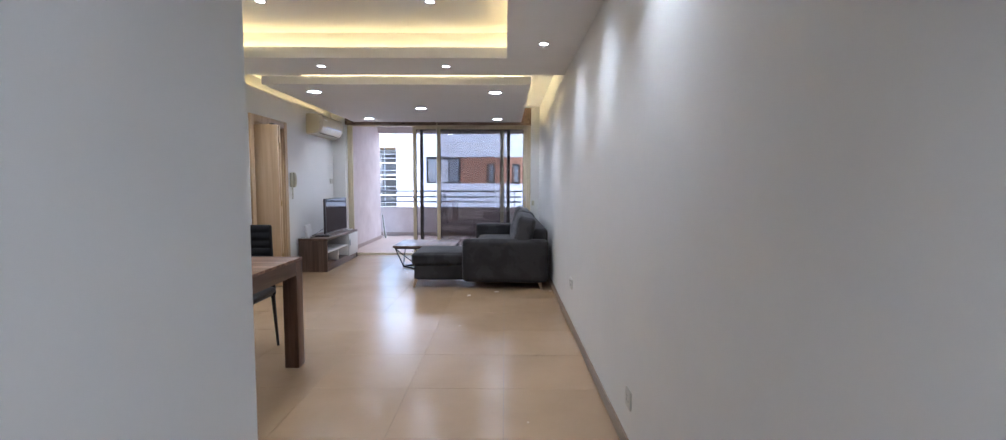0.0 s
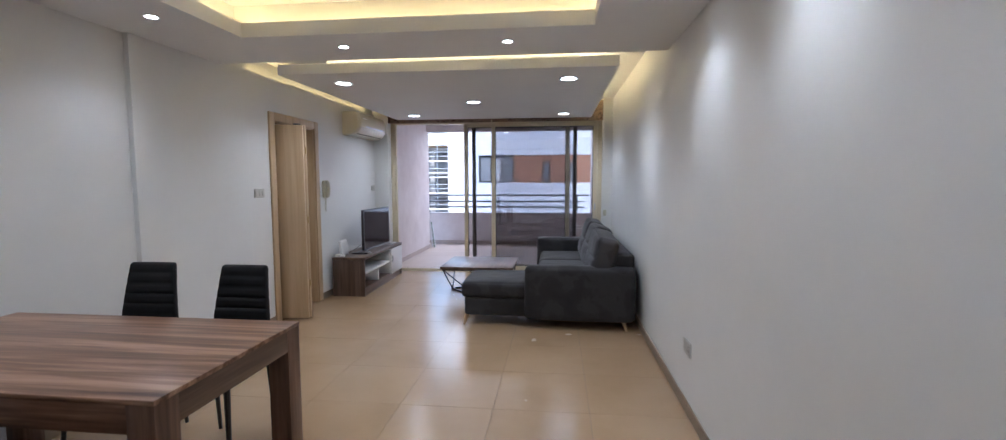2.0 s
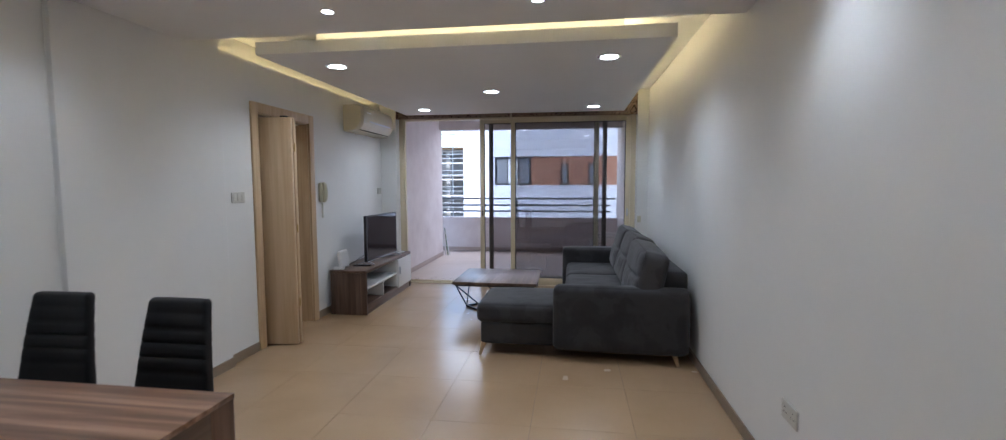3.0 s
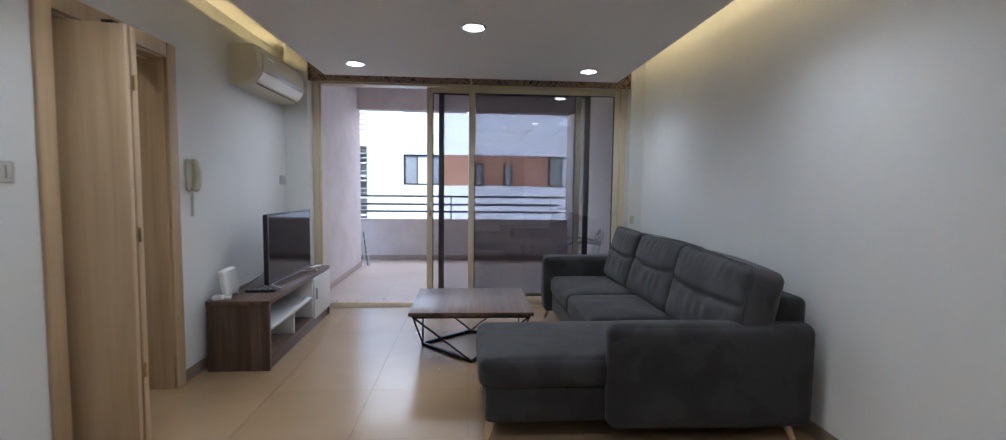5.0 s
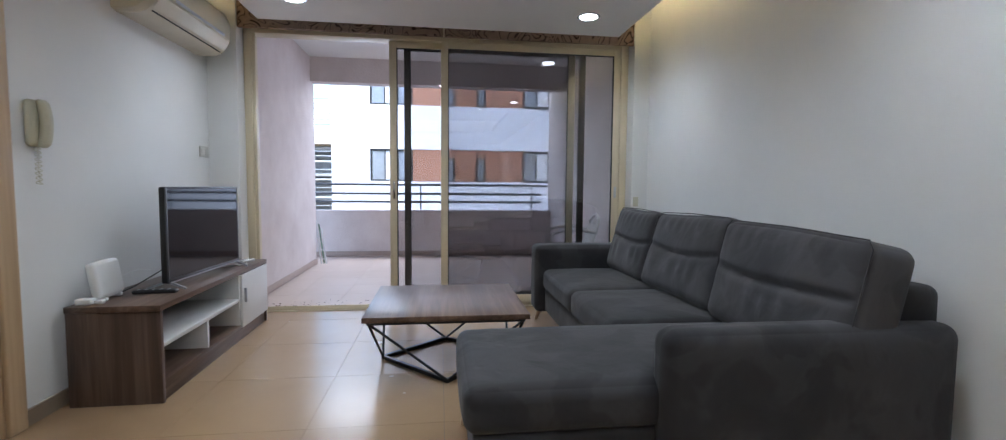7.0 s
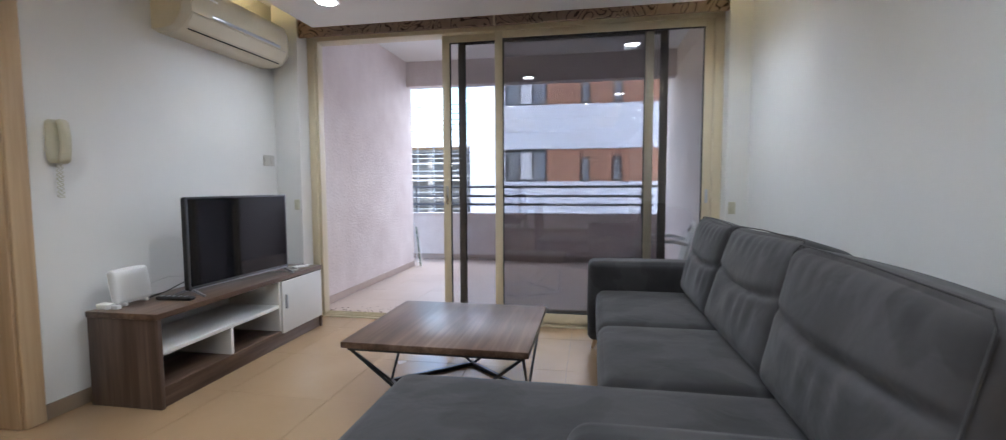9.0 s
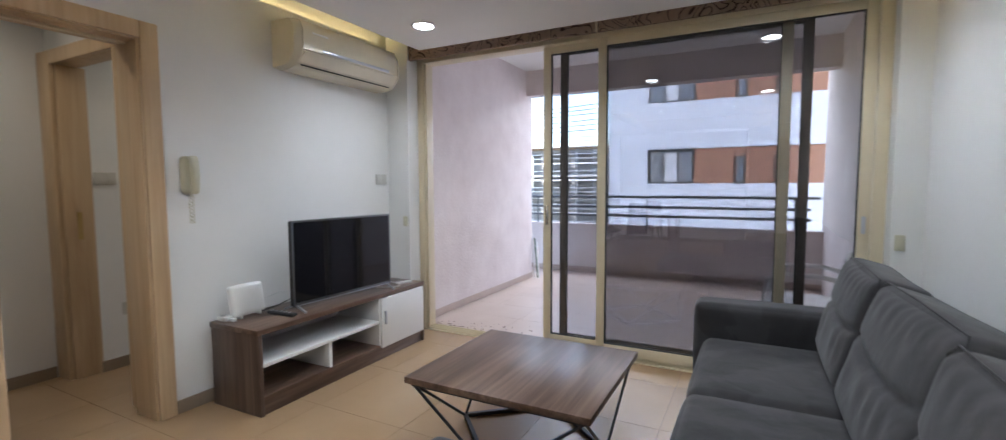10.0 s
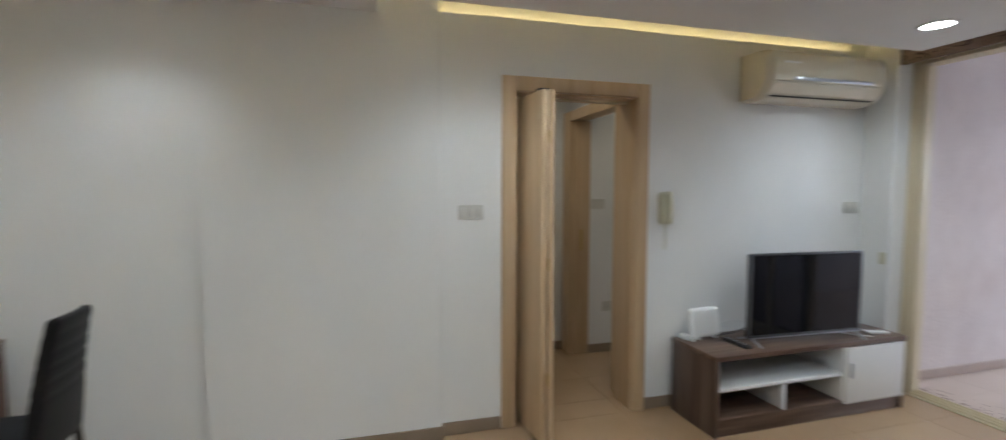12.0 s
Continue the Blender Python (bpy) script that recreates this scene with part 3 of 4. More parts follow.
# ---- door to the hall: frame and folding leaf ----
def architrave(name, y0, y1, z1, x, side, w=0.075, t=0.022, depth=0.2):
    d = thing(name, (x, (y0 + y1) / 2, 0), "pale wood door lining with wide architrave", "door frame", kind="structure")
    a, b = y0 - (y0 + y1) / 2, y1 - (y0 + y1) / 2
    for xx0, xx1 in ((0.0, t), (-depth - t, -depth)):
        part("architrave", box_bm(xx0, xx1, a - w, a + 0.012, 0, z1 + w, bevel=0.006, seg=3), M_DOORWOOD, d)
        part("architrave", box_bm(xx0, xx1, b - 0.012, b + w, 0, z1 + w, bevel=0.006, seg=3), M_DOORWOOD, d)
        part("architrave_head", box_bm(xx0, xx1 - 0.001, a + 0.012, b - 0.012, z1 - 0.012, z1 + w, bevel=0.006, seg=3), M_DOORWOOD, d)
    part("lining", box_bm(-depth, 0, a, a + 0.022, 0, z1, bevel=0.003), M_DOORWOOD, d)
    part("lining", box_bm(-depth, 0, b - 0.022, b, 0, z1, bevel=0.003), M_DOORWOOD, d)
    part("lining_head", box_bm(-depth, 0, a + 0.022, b - 0.022, z1 - 0.022, z1, bevel=0.003), M_DOORWOOD, d)
    return d


frame_1 = architrave("door_frame_hall", DOOR_Y0, DOOR_Y1, DOOR_Z, XL, 1)
part("track", box_bm(-0.115, -0.085, -0.385, 0.385, DOOR_Z - 0.034, DOOR_Z - 0.022), M_ALU, frame_1)


def folding_leaf(parent, a, b, z0, z1, t=0.034):
    a, b = Vector(a), Vector(b)
    ang = math.atan2(b.y - a.y, b.x - a.x)
    w = (b - a).length
    bm = box_bm(0, w, -t / 2, t / 2, z0, z1, bevel=0.006, seg=3)
    moved(bm, Matrix.Translation((a.x, a.y, 0)) @ Matrix.Rotation(ang, 4, "Z"))
    return part("leaf", bm, M_DOORWOOD, parent)


fold = thing("folding_door", (XL - 0.1, DOOR_Y0 + 0.05, 0), "pale wood two-leaf folding door, folded open", "door")
l1 = folding_leaf(fold, (0.0, 0.0), (0.365, 0.05), 0.012, DOOR_Z - 0.045)
l2 = folding_leaf(fold, (0.37, 0.088), (0.01, 0.125), 0.012, DOOR_Z - 0.045)
for hz in (0.35, 1.0, 1.70):
    part("hinge", rod_bm((0.377, 0.07, hz), (0.377, 0.07, hz + 0.07), 0.006), M_BRASS, l1, "small brass hinge")
part("pivot", box_bm(0.27, 0.32, 0.03, 0.09, DOOR_Z - 0.045, DOOR_Z - 0.030, bevel=0.004), M_BLACK, fold, "black top guide")

inner = thing("door_frame_inner", (0, 0, 0), "pale wood lining of the inner doorway", "door frame", kind="structure")
part("lining", box_bm(-4.334, -4.305, 7.275, 7.415, 0, DOOR_Z + 0.03, bevel=0.004), M_DOORWOOD, inner)
part("architrave", box_bm(-4.34, -4.18, 7.245, 7.274, 0, DOOR_Z + 0.08, bevel=0.006, seg=3), M_DOORWOOD, inner)
part("door_stop", box_bm(-4.304, -4.165, 7.2745, 7.43, 0, DOOR_Z - 0.001, bevel=0.004), M_DOORWOOD, inner)
part("lining_head", box_bm(-4.305, XL - 0.225, 7.275, 7.40, DOOR_Z + 0.0, DOOR_Z + 0.03, bevel=0.004), M_DOORWOOD, inner)
part("architrave_head", box_bm(-4.18, XL - 0.225, 7.245, 7.274, DOOR_Z - 0.005, DOOR_Z + 0.08, bevel=0.006, seg=3), M_DOORWOOD, inner)
part("lining", box_bm(XL - 0.259, XL - 0.226, 7.275, 7.415, 0, DOOR_Z - 0.001, bevel=0.004), M_DOORWOOD, inner)
part("architrave", box_bm(XL - 0.335, XL - 0.226, 7.243, 7.274, 0, DOOR_Z - 0.006, bevel=0.006, seg=3), M_DOORWOOD, inner)
part("strike_plate", box_bm(-4.166, -4.163, 7.335, 7.365, 0.92, 1.10), M_BRASS, inner, "brass strike plate")


# ---- downlights ----
def downlight(name, r, x, y, z, label):
    d = thing(name, (x, y, z), label, "ceiling light", name + " group")
    part("trim_ring", ring_bm(r * 0.78, r, -0.008, 0.0, 32), M_CHROME, d)
    part("lens", disc_bm(r * 0.775, -0.0055, -0.001, 32), M_LENS, d, "glowing white lens")
    return d


big = downlight("recessed_downlight", 0.085, *BIG[0], Z_SLAB, "round white recessed downlight with chrome rim, lit")
for bx, by in BIG[1:]:
    copy_thing(big, pose(bx, by, Z_SLAB))
small = downlight("ceiling_spotlight", 0.04, *SMALL[0], Z_SOFFIT, "small round recessed spotlight, lit")
for bx, by in SMALL[1:]:
    copy_thing(small, pose(bx, by, Z_SOFFIT))
for bx, by in TRAY:
    copy_thing(small, pose(bx, by, Z_TOP))
# unseen fitting added where the passage fill lamp hangs
copy_thing(small, pose(0.06, 0.1, Z_SOFFIT))


# ---- sofa ----
def sofa():
    s = thing("corner_sofa", (0, 0, 0), "dark grey velour corner sofa with chaise and wooden feet", "sofa")

    def pad(name, x0, x1, y0, y1, z0, z1, r, bulge, label="", warp=None, mat=M_SOFA, n=10, tilt=0.0, turn=0.0):
        bm = soft_bm(x1 - x0, y1 - y0, z1 - z0, r, bulge, n, warp)
        m = Matrix.Translation(((x0 + x1) / 2, (y0 + y1) / 2, (z0 + z1) / 2)) @ Matrix.Rotation(tilt, 4, "Y") @ Matrix.Rotation(radians(turn), 4, "Z")
        return part(name, moved(bm, m), mat, s, label, smooth=60)

    pad("seat_base", -0.455, 0.42, 6.62, 8.72, 0.10, 0.29, 0.02, (0, 0, 0), n=4)
    pad("chaise_base", -1.165, -0.40, 6.475, 7.14, 0.10, 0.285, 0.025, (0.004, 0.004, 0), n=6)
    pad("chaise_cushion", -1.195, 0.19, 6.465, 7.145, 0.275, 0.435, 0.045, (0.01, 0.01, 0.016), n=14)
    pad("seat_cushion", -0.475, 0.19, 7.15, 7.875, 0.275, 0.435, 0.045, (0.01, 0.006, 0.016), n=12)
    pad("seat_cushion", -0.475, 0.19, 7.88, 8.67, 0.275, 0.435, 0.045, (0.01, 0.006, 0.016), n=12)
    pad("armrest", -0.562, 0.482, 6.395, 6.53, 0.085, 0.613, 0.05, (0.004, 0.006, 0.006), n=12, turn=-1.3)
    pad("armrest", -0.53, 0.467, 8.67, 8.87, 0.09, 0.615, 0.038, (0.006, 0.008, 0.006), n=12)
    pad("backrest", 0.235, 0.475, 6.46, 8.83, 0.10, 0.735, 0.04, (0.004, 0.004, 0.004), n=12)

    def crease(phase):
        def warp(q, u):
            # a seam pulled in across the front, dipping at the middle; soft folds run down from it and along the top edge
            front = max(0.0, -u.x)
            edge = 1 - u.y ** 8
            seam = math.exp(-((u.z - 0.02 - 0.10 * u.y * u.y + 0.03 * math.sin(3 * u.y + phase)) / 0.07) ** 2)
            q.x += front * 0.022 * seam * edge
            fan = math.sin(u.y * 17 + phase + 2.4 * math.sin(u.y * 4.3 + phase)) * math.exp(-((u.z + 0.32) / 0.25) ** 2)
            rim = math.sin(u.y * 31 + 1.9 * phase + 3 * math.sin(u.y * 3 + phase)) * math.exp(-((u.z - 0.75) / 0.2) ** 2)
            q.x += front * (0.0045 * fan + 0.003 * rim) * edge
            q.z += 0.005 * math.cos(u.y * 2.6 + phase) * max(0.0, u.z)
            return q
        return warp

    for k, (y0, y1) in enumerate(((6.41, 7.25), (7.24, 8.05), (8.04, 8.72))):
        w, h = y1 - y0 - 0.012, 0.485
        bm = soft_bm(0.20, w, h, 0.045, (0.028, 0.008, 0.008), 30, crease(k * 1.7))
        m = Matrix.Translation(((0.185, 0.20, 0.195)[k], (y0 + y1) / 2, (0.652, 0.658, 0.655)[k])) @ Matrix.Rotation(radians((12, 17, 15)[k]), 4, "Y") @ Matrix.Rotation(radians((1.2, -0.8, 0.5)[k]), 4, "X")
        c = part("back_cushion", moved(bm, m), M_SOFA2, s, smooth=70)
        loop = [(-0.088, -w / 2 + 0.004, -h / 2 + 0.05), (-0.088, -w / 2 + 0.004, h / 2 - 0.03), (-0.084, -w / 2 + 0.03, h / 2 + 0.001), (-0.088, 0.0, h / 2 + 0.007), (-0.084, w / 2 - 0.03, h / 2 + 0.001), (-0.088, w / 2 - 0.004, h / 2 - 0.03), (-0.088, w / 2 - 0.004, -h / 2 + 0.05)]
        part("piping", moved(tube_bm(loop, 0.0028, 6), m), M_SOFA, c, "dark piped seam", smooth=60)
    for fx, fy, tx, ty in ((-1.14, 6.50, -0.03, -0.02), (-1.14, 7.10, -0.03, 0.02), (0.375, 6.47, 0.03, -0.05), (0.375, 8.78, 0.03, 0.02), (-0.47, 8.78, -0.03, 0.02)):
        bm = bmesh.new()
        m = Matrix.Translation((fx, fy, 0.0))
        rod_bm((fx + tx, fy + ty, 0.0), (fx, fy, 0.105), 0.011, 0.024, 12, bm)
        part("foot", bm, M_FOOT, s, "pale splayed wooden foot")
    return s


sofa()


# ---- coffee table ----
def coffee_table():
    t = thing("coffee_table", (-1.23, 7.99, 0), "walnut topped coffee table on an angular black wire frame", "coffee table")
    hx, hy = 0.45, 0.42
    part("tabletop", box_bm(-hx, hx, -hy, hy, 0.345, 0.375, bevel=0.003), M_WALNUT_Y, t)
    r = 0.011
    base = [(-0.39, 0.02, r), (0, -0.395, r), (0.39, 0.02, r), (0, 0.36, r)]
    top = [(-hx + 0.03, -hy + 0.03, 0.336), (hx - 0.03, -hy + 0.03, 0.336), (hx - 0.03, hy - 0.03, 0.336), (-hx + 0.03, hy - 0.03, 0.336)]
    for i in range(4):
        part("top_bar", square_bar_bm(top[i], top[(i + 1) % 4], 0.016), M_BLACK, t)
        part("base_bar", square_bar_bm(base[i], base[(i + 1) % 4], 0.020), M_BLACK, t)
    for b, ends in ((0, (0, 3)), (1, (0, 1)), (2, (1, 2)), (3, (2, 3))):
        for e in ends:
            part("strut", rod_bm(base[b], top[e], 0.0075), M_BLACK, t)
    return t


coffee_table()


# ---- television bench and what stands on it ----
def tv_bench():
    x0, x1, y0, y1 = -3.015, -2.605, 7.488, 8.99
    c = thing("tv_bench", (x1, y0, 0), "low walnut television bench with white shelves and door", "tv stand", rz=1.0)
    D, L = x1 - x0, y1 - y0
    part("top", box_bm(-D, 0.005, -0.008, L + 0.005, 0.457, 0.487, bevel=0.003), M_WALNUT_Y, c)
    part("side_panel", box_bm(-D, 0, 0, 0.024, 0, 0.456, bevel=0.002), M_WALNUT_Z, c)
    part("side_panel", box_bm(-D, 0, L - 0.024, L, 0, 0.456, bevel=0.002), M_WALNUT_Z, c)
    part("plinth", box_bm(-0.035, -0.012, 0.0245, L - 0.0245, 0, 0.085, bevel=0.002), M_WALNUT_Y, c)
    part("bottom_board", box_bm(-D + 0.02, -0.004, 0.0245, L - 0.0245, 0.0855, 0.108, bevel=0.002), M_WALNUT_Y, c)
    part("back_board", box_bm(-D, -D + 0.012, 0.0245, L - 0.0245, 0.09, 0.456), M_WHITE, c, "white back board")
    part("shelf", box_bm(-D + 0.013, -0.006, 0.0245, 0.965, 0.270, 0.292, bevel=0.0015), M_WHITE, c, "white shelf")
    part("divider", box_bm(-D + 0.013, -0.008, 0.50, 0.522, 0.1085, 0.2695, bevel=0.0015), M_WHITE, c, "white divider")
    part("partition", box_bm(-D + 0.013, -0.004, 0.9655, 0.988, 0.1085, 0.456, bevel=0.0015), M_WHITE, c, "white partition")
    d = part("door", box_bm(-0.003, 0.015, 0.975, L - 0.027, 0.092, 0.452, bevel=0.002), M_WHITE, c, "plain white door")
    part("handle", box_bm(0.016, 0.034, 1.00, 1.014, 0.262, 0.36, bevel=0.004), M_SILVER, d, "slim metal bar handle")
    return c


tv_bench()
BT = 0.487


def television():
    t = thing("television", (-2.735, 8.256, BT), "black flat television with silver bezel on two splayed feet", "television", rz=-2.2)
    w = 0.425
    part("shell", soft_bm(0.035, 2 * w, 0.53, 0.012, (0, 0, 0), 4), M_BLACK, t).matrix_basis = pose(-0.012, 0, 0.30)
    part("shell_back", soft_bm(0.04, 0.55, 0.26, 0.02, (0, 0, 0), 4), M_BLACK, t).matrix_basis = pose(-0.045, 0, 0.20)
    part("screen", box_bm(0.006, 0.009, -w + 0.013, w - 0.013, 0.056, 0.552), M_SCREEN, t, "dark glossy screen")
    part("bezel", boxes_bm([(0.004, 0.011, -w, -w + 0.012, 0.034, 0.566), (0.004, 0.011, w - 0.012, w, 0.034, 0.566), (0.004, 0.011, -w + 0.012, w - 0.012, 0.554, 0.566), (0.004, 0.013, -w + 0.012, w - 0.012, 0.034, 0.054)], bevel=0.001), M_GUN, t, "thin gunmetal bezel")
    part("trim", box_bm(0.0135, 0.015, -w + 0.012, w - 0.012, 0.036, 0.042), M_SILVER, t, "silver lower trim")
    for sy in (-0.40, 0.38):
        f = part("foot", square_bar_bm((0.0, sy, 0.04), (0.085, sy, 0.006), 0.012), M_SILVER, t, "silver splayed foot")
        part("foot", square_bar_bm((-0.02, sy, 0.04), (-0.11, sy, 0.006), 0.012), M_SILVER, t, "silver splayed foot")
    return t


television()


def router():
    r = thing("router", (-2.945, 7.66, BT), "white upright router on small feet", "router", rz=6)
    bm = soft_bm(0.04, 0.225, 0.175, 0.014, (0.006, 0.0, 0.006), 8)
    part("body", moved(bm, Matrix.Translation((0, 0, 0.103)) @ Matrix.Rotation(radians(-9), 4, "Y")), M_PLASTIC, r, smooth=60)
    for sy in (-0.065, 0.065):
        part("foot", soft_bm(0.07, 0.02, 0.02, 0.008, (0, 0, 0), 2), M_PLASTIC, r).matrix_basis = pose(0.005, sy, 0.010)
    part("logo_bar", box_bm(0.0265, 0.0275, -0.02, 0.02, 0.078, 0.084), M_SILVER, r).matrix_basis = pose(-0.002, 0, 0, 0, -9, 0)
    part("label_strip", box_bm(-0.02, 0.02, -0.10, -0.09, 0.004, 0.02), M_PLASTIC, r)
    return r


router()
pw = thing("power_adapter", (-2.955, 7.53, BT), "small white power adapter", "adapter")
part("body", moved(soft_bm(0.07, 0.05, 0.03, 0.008, (0, 0, 0), 3), Matrix.Translation((0, 0, 0.015))), M_PLASTIC, pw)
part("plug", moved(soft_bm(0.04, 0.03, 0.02, 0.006, (0, 0, 0), 2), Matrix.Translation((0.055, 0.01, 0.010))), M_PLASTIC, pw)


def remote(x, y, rz, length, body, label):
    r = thing("remote_control", (x, y, BT), label, "remote control", rz=rz)
    b = part("body", moved(soft_bm(length, 0.046, 0.018, 0.008, (0, 0, 0.002), 4), Matrix.Translation((0, 0, 0.0095))), body, r)
    for i in range(5):
        for j in range(2):
            part("button", box_bm(-length * 0.4 + i * length * 0.17, -length * 0.4 + i * length * 0.17 + 0.010, -0.012 + j * 0.015, -0.003 + j * 0.015, 0.019, 0.0215, bevel=0.001), M_GASKET if body is not M_BLACK else M_SILVER, b)
    return r


remote(-2.775, 7.77, 4, 0.21, M_BLACK, "slim black television remote lying flat")
remote(-2.72, 8.85, 70, 0.13, M_PLASTIC, "small white air conditioner remote")
solid("cable", tube_bm([(-2.97, 7.72, BT + 0.03), (-2.99, 7.80, BT + 0.07), (-2.95, 7.90, BT + 0.10), (-2.90, 8.0, BT + 0.09), (-2.86, 8.08, BT + 0.10), (-2.80, 8.14, BT + 0.16)], 0.003), M_PLASTIC, kind="", label="thin white cable behind the television", category="cable", smooth=60)
solid("cable", tube_bm([(-2.97, 7.70, BT + 0.02), (-2.95, 7.78, BT + 0.005), (-2.93, 7.86, BT + 0.02), (-2.89, 7.95, BT + 0.06), (-2.82, 8.05, BT + 0.12)], 0.003), M_BLACK, kind="", label="thin black cable behind the television", category="cable", smooth=60)
solid("cable", tube_bm([(-2.80, 8.62, BT + 0.004), (-2.72, 8.66, BT + 0.004), (-2.67, 8.74, BT + 0.004), (-2.72, 8.80, BT + 0.004), (-2.85, 8.84, BT + 0.004)], 0.0035), M_PLASTIC, kind="", label="white cable lying on the bench", category="cable", smooth=60)


# ---- air conditioner ----
def air_conditioner():
    a = thing("air_conditioner", (XL, 8.50, 2.03), "aged cream wall-mounted air conditioner", "air conditioner")
    prof = [(0.0, 0.0), (0.08, 0.0), (0.13, 0.006), (0.165, 0.022), (0.187, 0.042), (0.206, 0.066), (0.222, 0.095), (0.229, 0.13), (0.2295, 0.19), (0.226, 0.24), (0.217, 0.272), (0.20, 0.295), (0.178, 0.309), (0.15, 0.315), (0.0, 0.315)]
    half = 0.505

    def extrude(profile, y0, y1):
        bm = bmesh.new()
        a0 = [bm.verts.new((x, y0, z)) for x, z in profile]
        a1 = [bm.verts.new((x, y1, z)) for x, z in profile]
        k = len(profile)
        for i in range(k):
            bm.faces.new((a0[i], a0[(i + 1) % k], a1[(i + 1) % k], a1[i]))
        bm.faces.new(a0)
        bm.faces.new(a1[::-1])
        bmesh.ops.recalc_face_normals(bm, faces=bm.faces)
        return bm

    part("body", extrude(prof, -half + 0.045, half - 0.045), M_CREAM, a, smooth=40)
    for y0, y1 in ((-half, -half + 0.044), (half - 0.044, half)):
        big_prof = [(x * 1.02, z * 0.985 + 0.002) for x, z in prof]
        outer = y0 if y0 < 0 else y1
        bm = extrude(big_prof, y0, y1)
        for v in bm.verts:
            if abs(v.co.y - outer) < 1e-5:
                v.co.x, v.co.z = v.co.x * 0.9, 0.16 + (v.co.z - 0.16) * 0.94
        part("end_cap", bm, M_CREAM, a, smooth=40)
    part("front_panel", extrude([(0.226, 0.108), (0.234, 0.112), (0.236, 0.235), (0.208, 0.298), (0.199, 0.298), (0.2275, 0.24)], -half + 0.05, half - 0.05), M_CREAM, a, "smooth glossy front panel", smooth=40)
    f = part("air_outlet", extrude([(0.168, 0.022), (0.174, 0.028), (0.171, 0.030), (0.16, 0.026)], -half + 0.08, half - 0.08), M_GASKET, a, "dark air outlet slot")
    f.matrix_basis = pose(0.004, 0, -0.003)
    part("louvre", extrude([(0.186, 0.040), (0.228, 0.098), (0.222, 0.10), (0.180, 0.044)], -half + 0.06, half - 0.06), M_CREAM, a).matrix_basis = pose(0.002, 0, 0)
    part("display_strip", box_bm(0.2365, 0.2385, -0.30, 0.36, 0.118, 0.140, bevel=0.001), M_SILVER, a, "silver trim strip")
    part("badge", box_bm(0.236, 0.238, -0.38, -0.25, 0.222, 0.234), M_PLASTIC, a, "pale maker's badge")
    return a


air_conditioner()


# ---- wall fittings ----
def entry_phone():
    p = thing("intercom_phone", (XL, 7.425, 1.225), "cream intercom handset hanging on the wall", "intercom")
    part("base", moved(soft_bm(0.03, 0.085, 0.20, 0.0145, (0.003, 0.004, 0.004), 6), Matrix.Translation((0.015, 0, 0.105))), M_OLD, p)

    def curve(q, u):
        q.x += 0.012 - 0.016 * u.z ** 2
        q.y *= 0.80 + 0.26 * u.z ** 4
        return q
    part("handset", moved(soft_bm(0.036, 0.052, 0.208, 0.0175, (0.004, 0.002, 0.003), 10, curve), Matrix.Translation((0.045, 0.01, 0.105))), M_OLD, p, smooth=60)
    pts = []
    for i in range(120):
        k = i / 119
        ang = k * 2 * math.pi * 16
        if k < 0.5:
            base = Vector((0.02, -0.005, 0.0 - 0.165 * k * 2))
        else:
            base = Vector((0.02, 0.012, -0.165 + 0.16 * (k - 0.5) * 2))
        pts.append(base + Vector((0.006 * math.cos(ang), 0.006 * math.sin(ang), 0)))
    part("cord", tube_bm(pts, 0.0022, 5), M_OLD, p, "coiled cream cord", smooth=60)
    return p


entry_phone()


def wall_plate(name, x, y, z, w, h, side, label, gangs=1, mat=M_SWITCH_SHADED, rz=0.0):
    s = thing(name, (x, y, z), label, name.replace("_", " "), rz=rz)
    part("plate", moved(soft_bm(0.010, w, h, 0.004, (0, 0, 0), 2), Matrix.Translation((side * 0.005, 0, 0))), mat, s)
    for g in range(gangs):
        cy = (g - (gangs - 1) / 2) * (w / gangs)
        if name == "light_switch":
            part("rocker", box_bm(*sorted((side * 0.0102, side * 0.014)), cy - w / gangs * 0.33, cy + w / gangs * 0.33, -h * 0.30, h * 0.30, bevel=0.001), mat, s)
        else:
            for dy, dz in ((0, 0.016), (-0.013, -0.008), (0.013, -0.008)):
                part("pin_hole", box_bm(*sorted((side * 0.0102, side * 0.0108)), cy + dy - 0.003, cy + dy + 0.003, dz - 0.004, dz + 0.004), M_GASKET, s)
            part("rocker", box_bm(*sorted((side * 0.0102, side * 0.0125)), cy + 0.018, cy + 0.028, 0.014, 0.03), mat, s)
    return s


wall_plate("light_switch", XL, 6.145, 1.315, 0.15, 0.085, 1, "white double light switch by the doorway", 3)
wall_plate("light_switch", XL, 9.0, 1.318, 0.13, 0.085, 1, "white double light switch near the balcony doors", 2)
wall_plate("light_switch", -2.89, PIER_Y, 0.962, 0.045, 0.085, 1, "narrow cream shutter switch on the pier", 1, M_OLD, -90)
wall_plate("power_socket", XR, 4.85, 0.405, 0.15, 0.088, -1, "white double power socket low on the wall", 2)
wall_plate("power_socket", XR, 2.83, 0.27, 0.09, 0.088, -1, "white power socket low on the wall", 1)
wall_plate("light_switch", 0.445, PIER_Y, 0.95, 0.045, 0.085, 1, "narrow cream shutter switch on the pier", 1, M_OLD, -90)
wall_plate("light_switch", -4.17, 7.50, 1.32, 0.13, 0.085, 1, "white light switch in the inner room", 2)
wall_plate("power_socket", -4.17, 7.60, 0.41, 0.09, 0.088, 1, "white power socket in the inner room", 1)


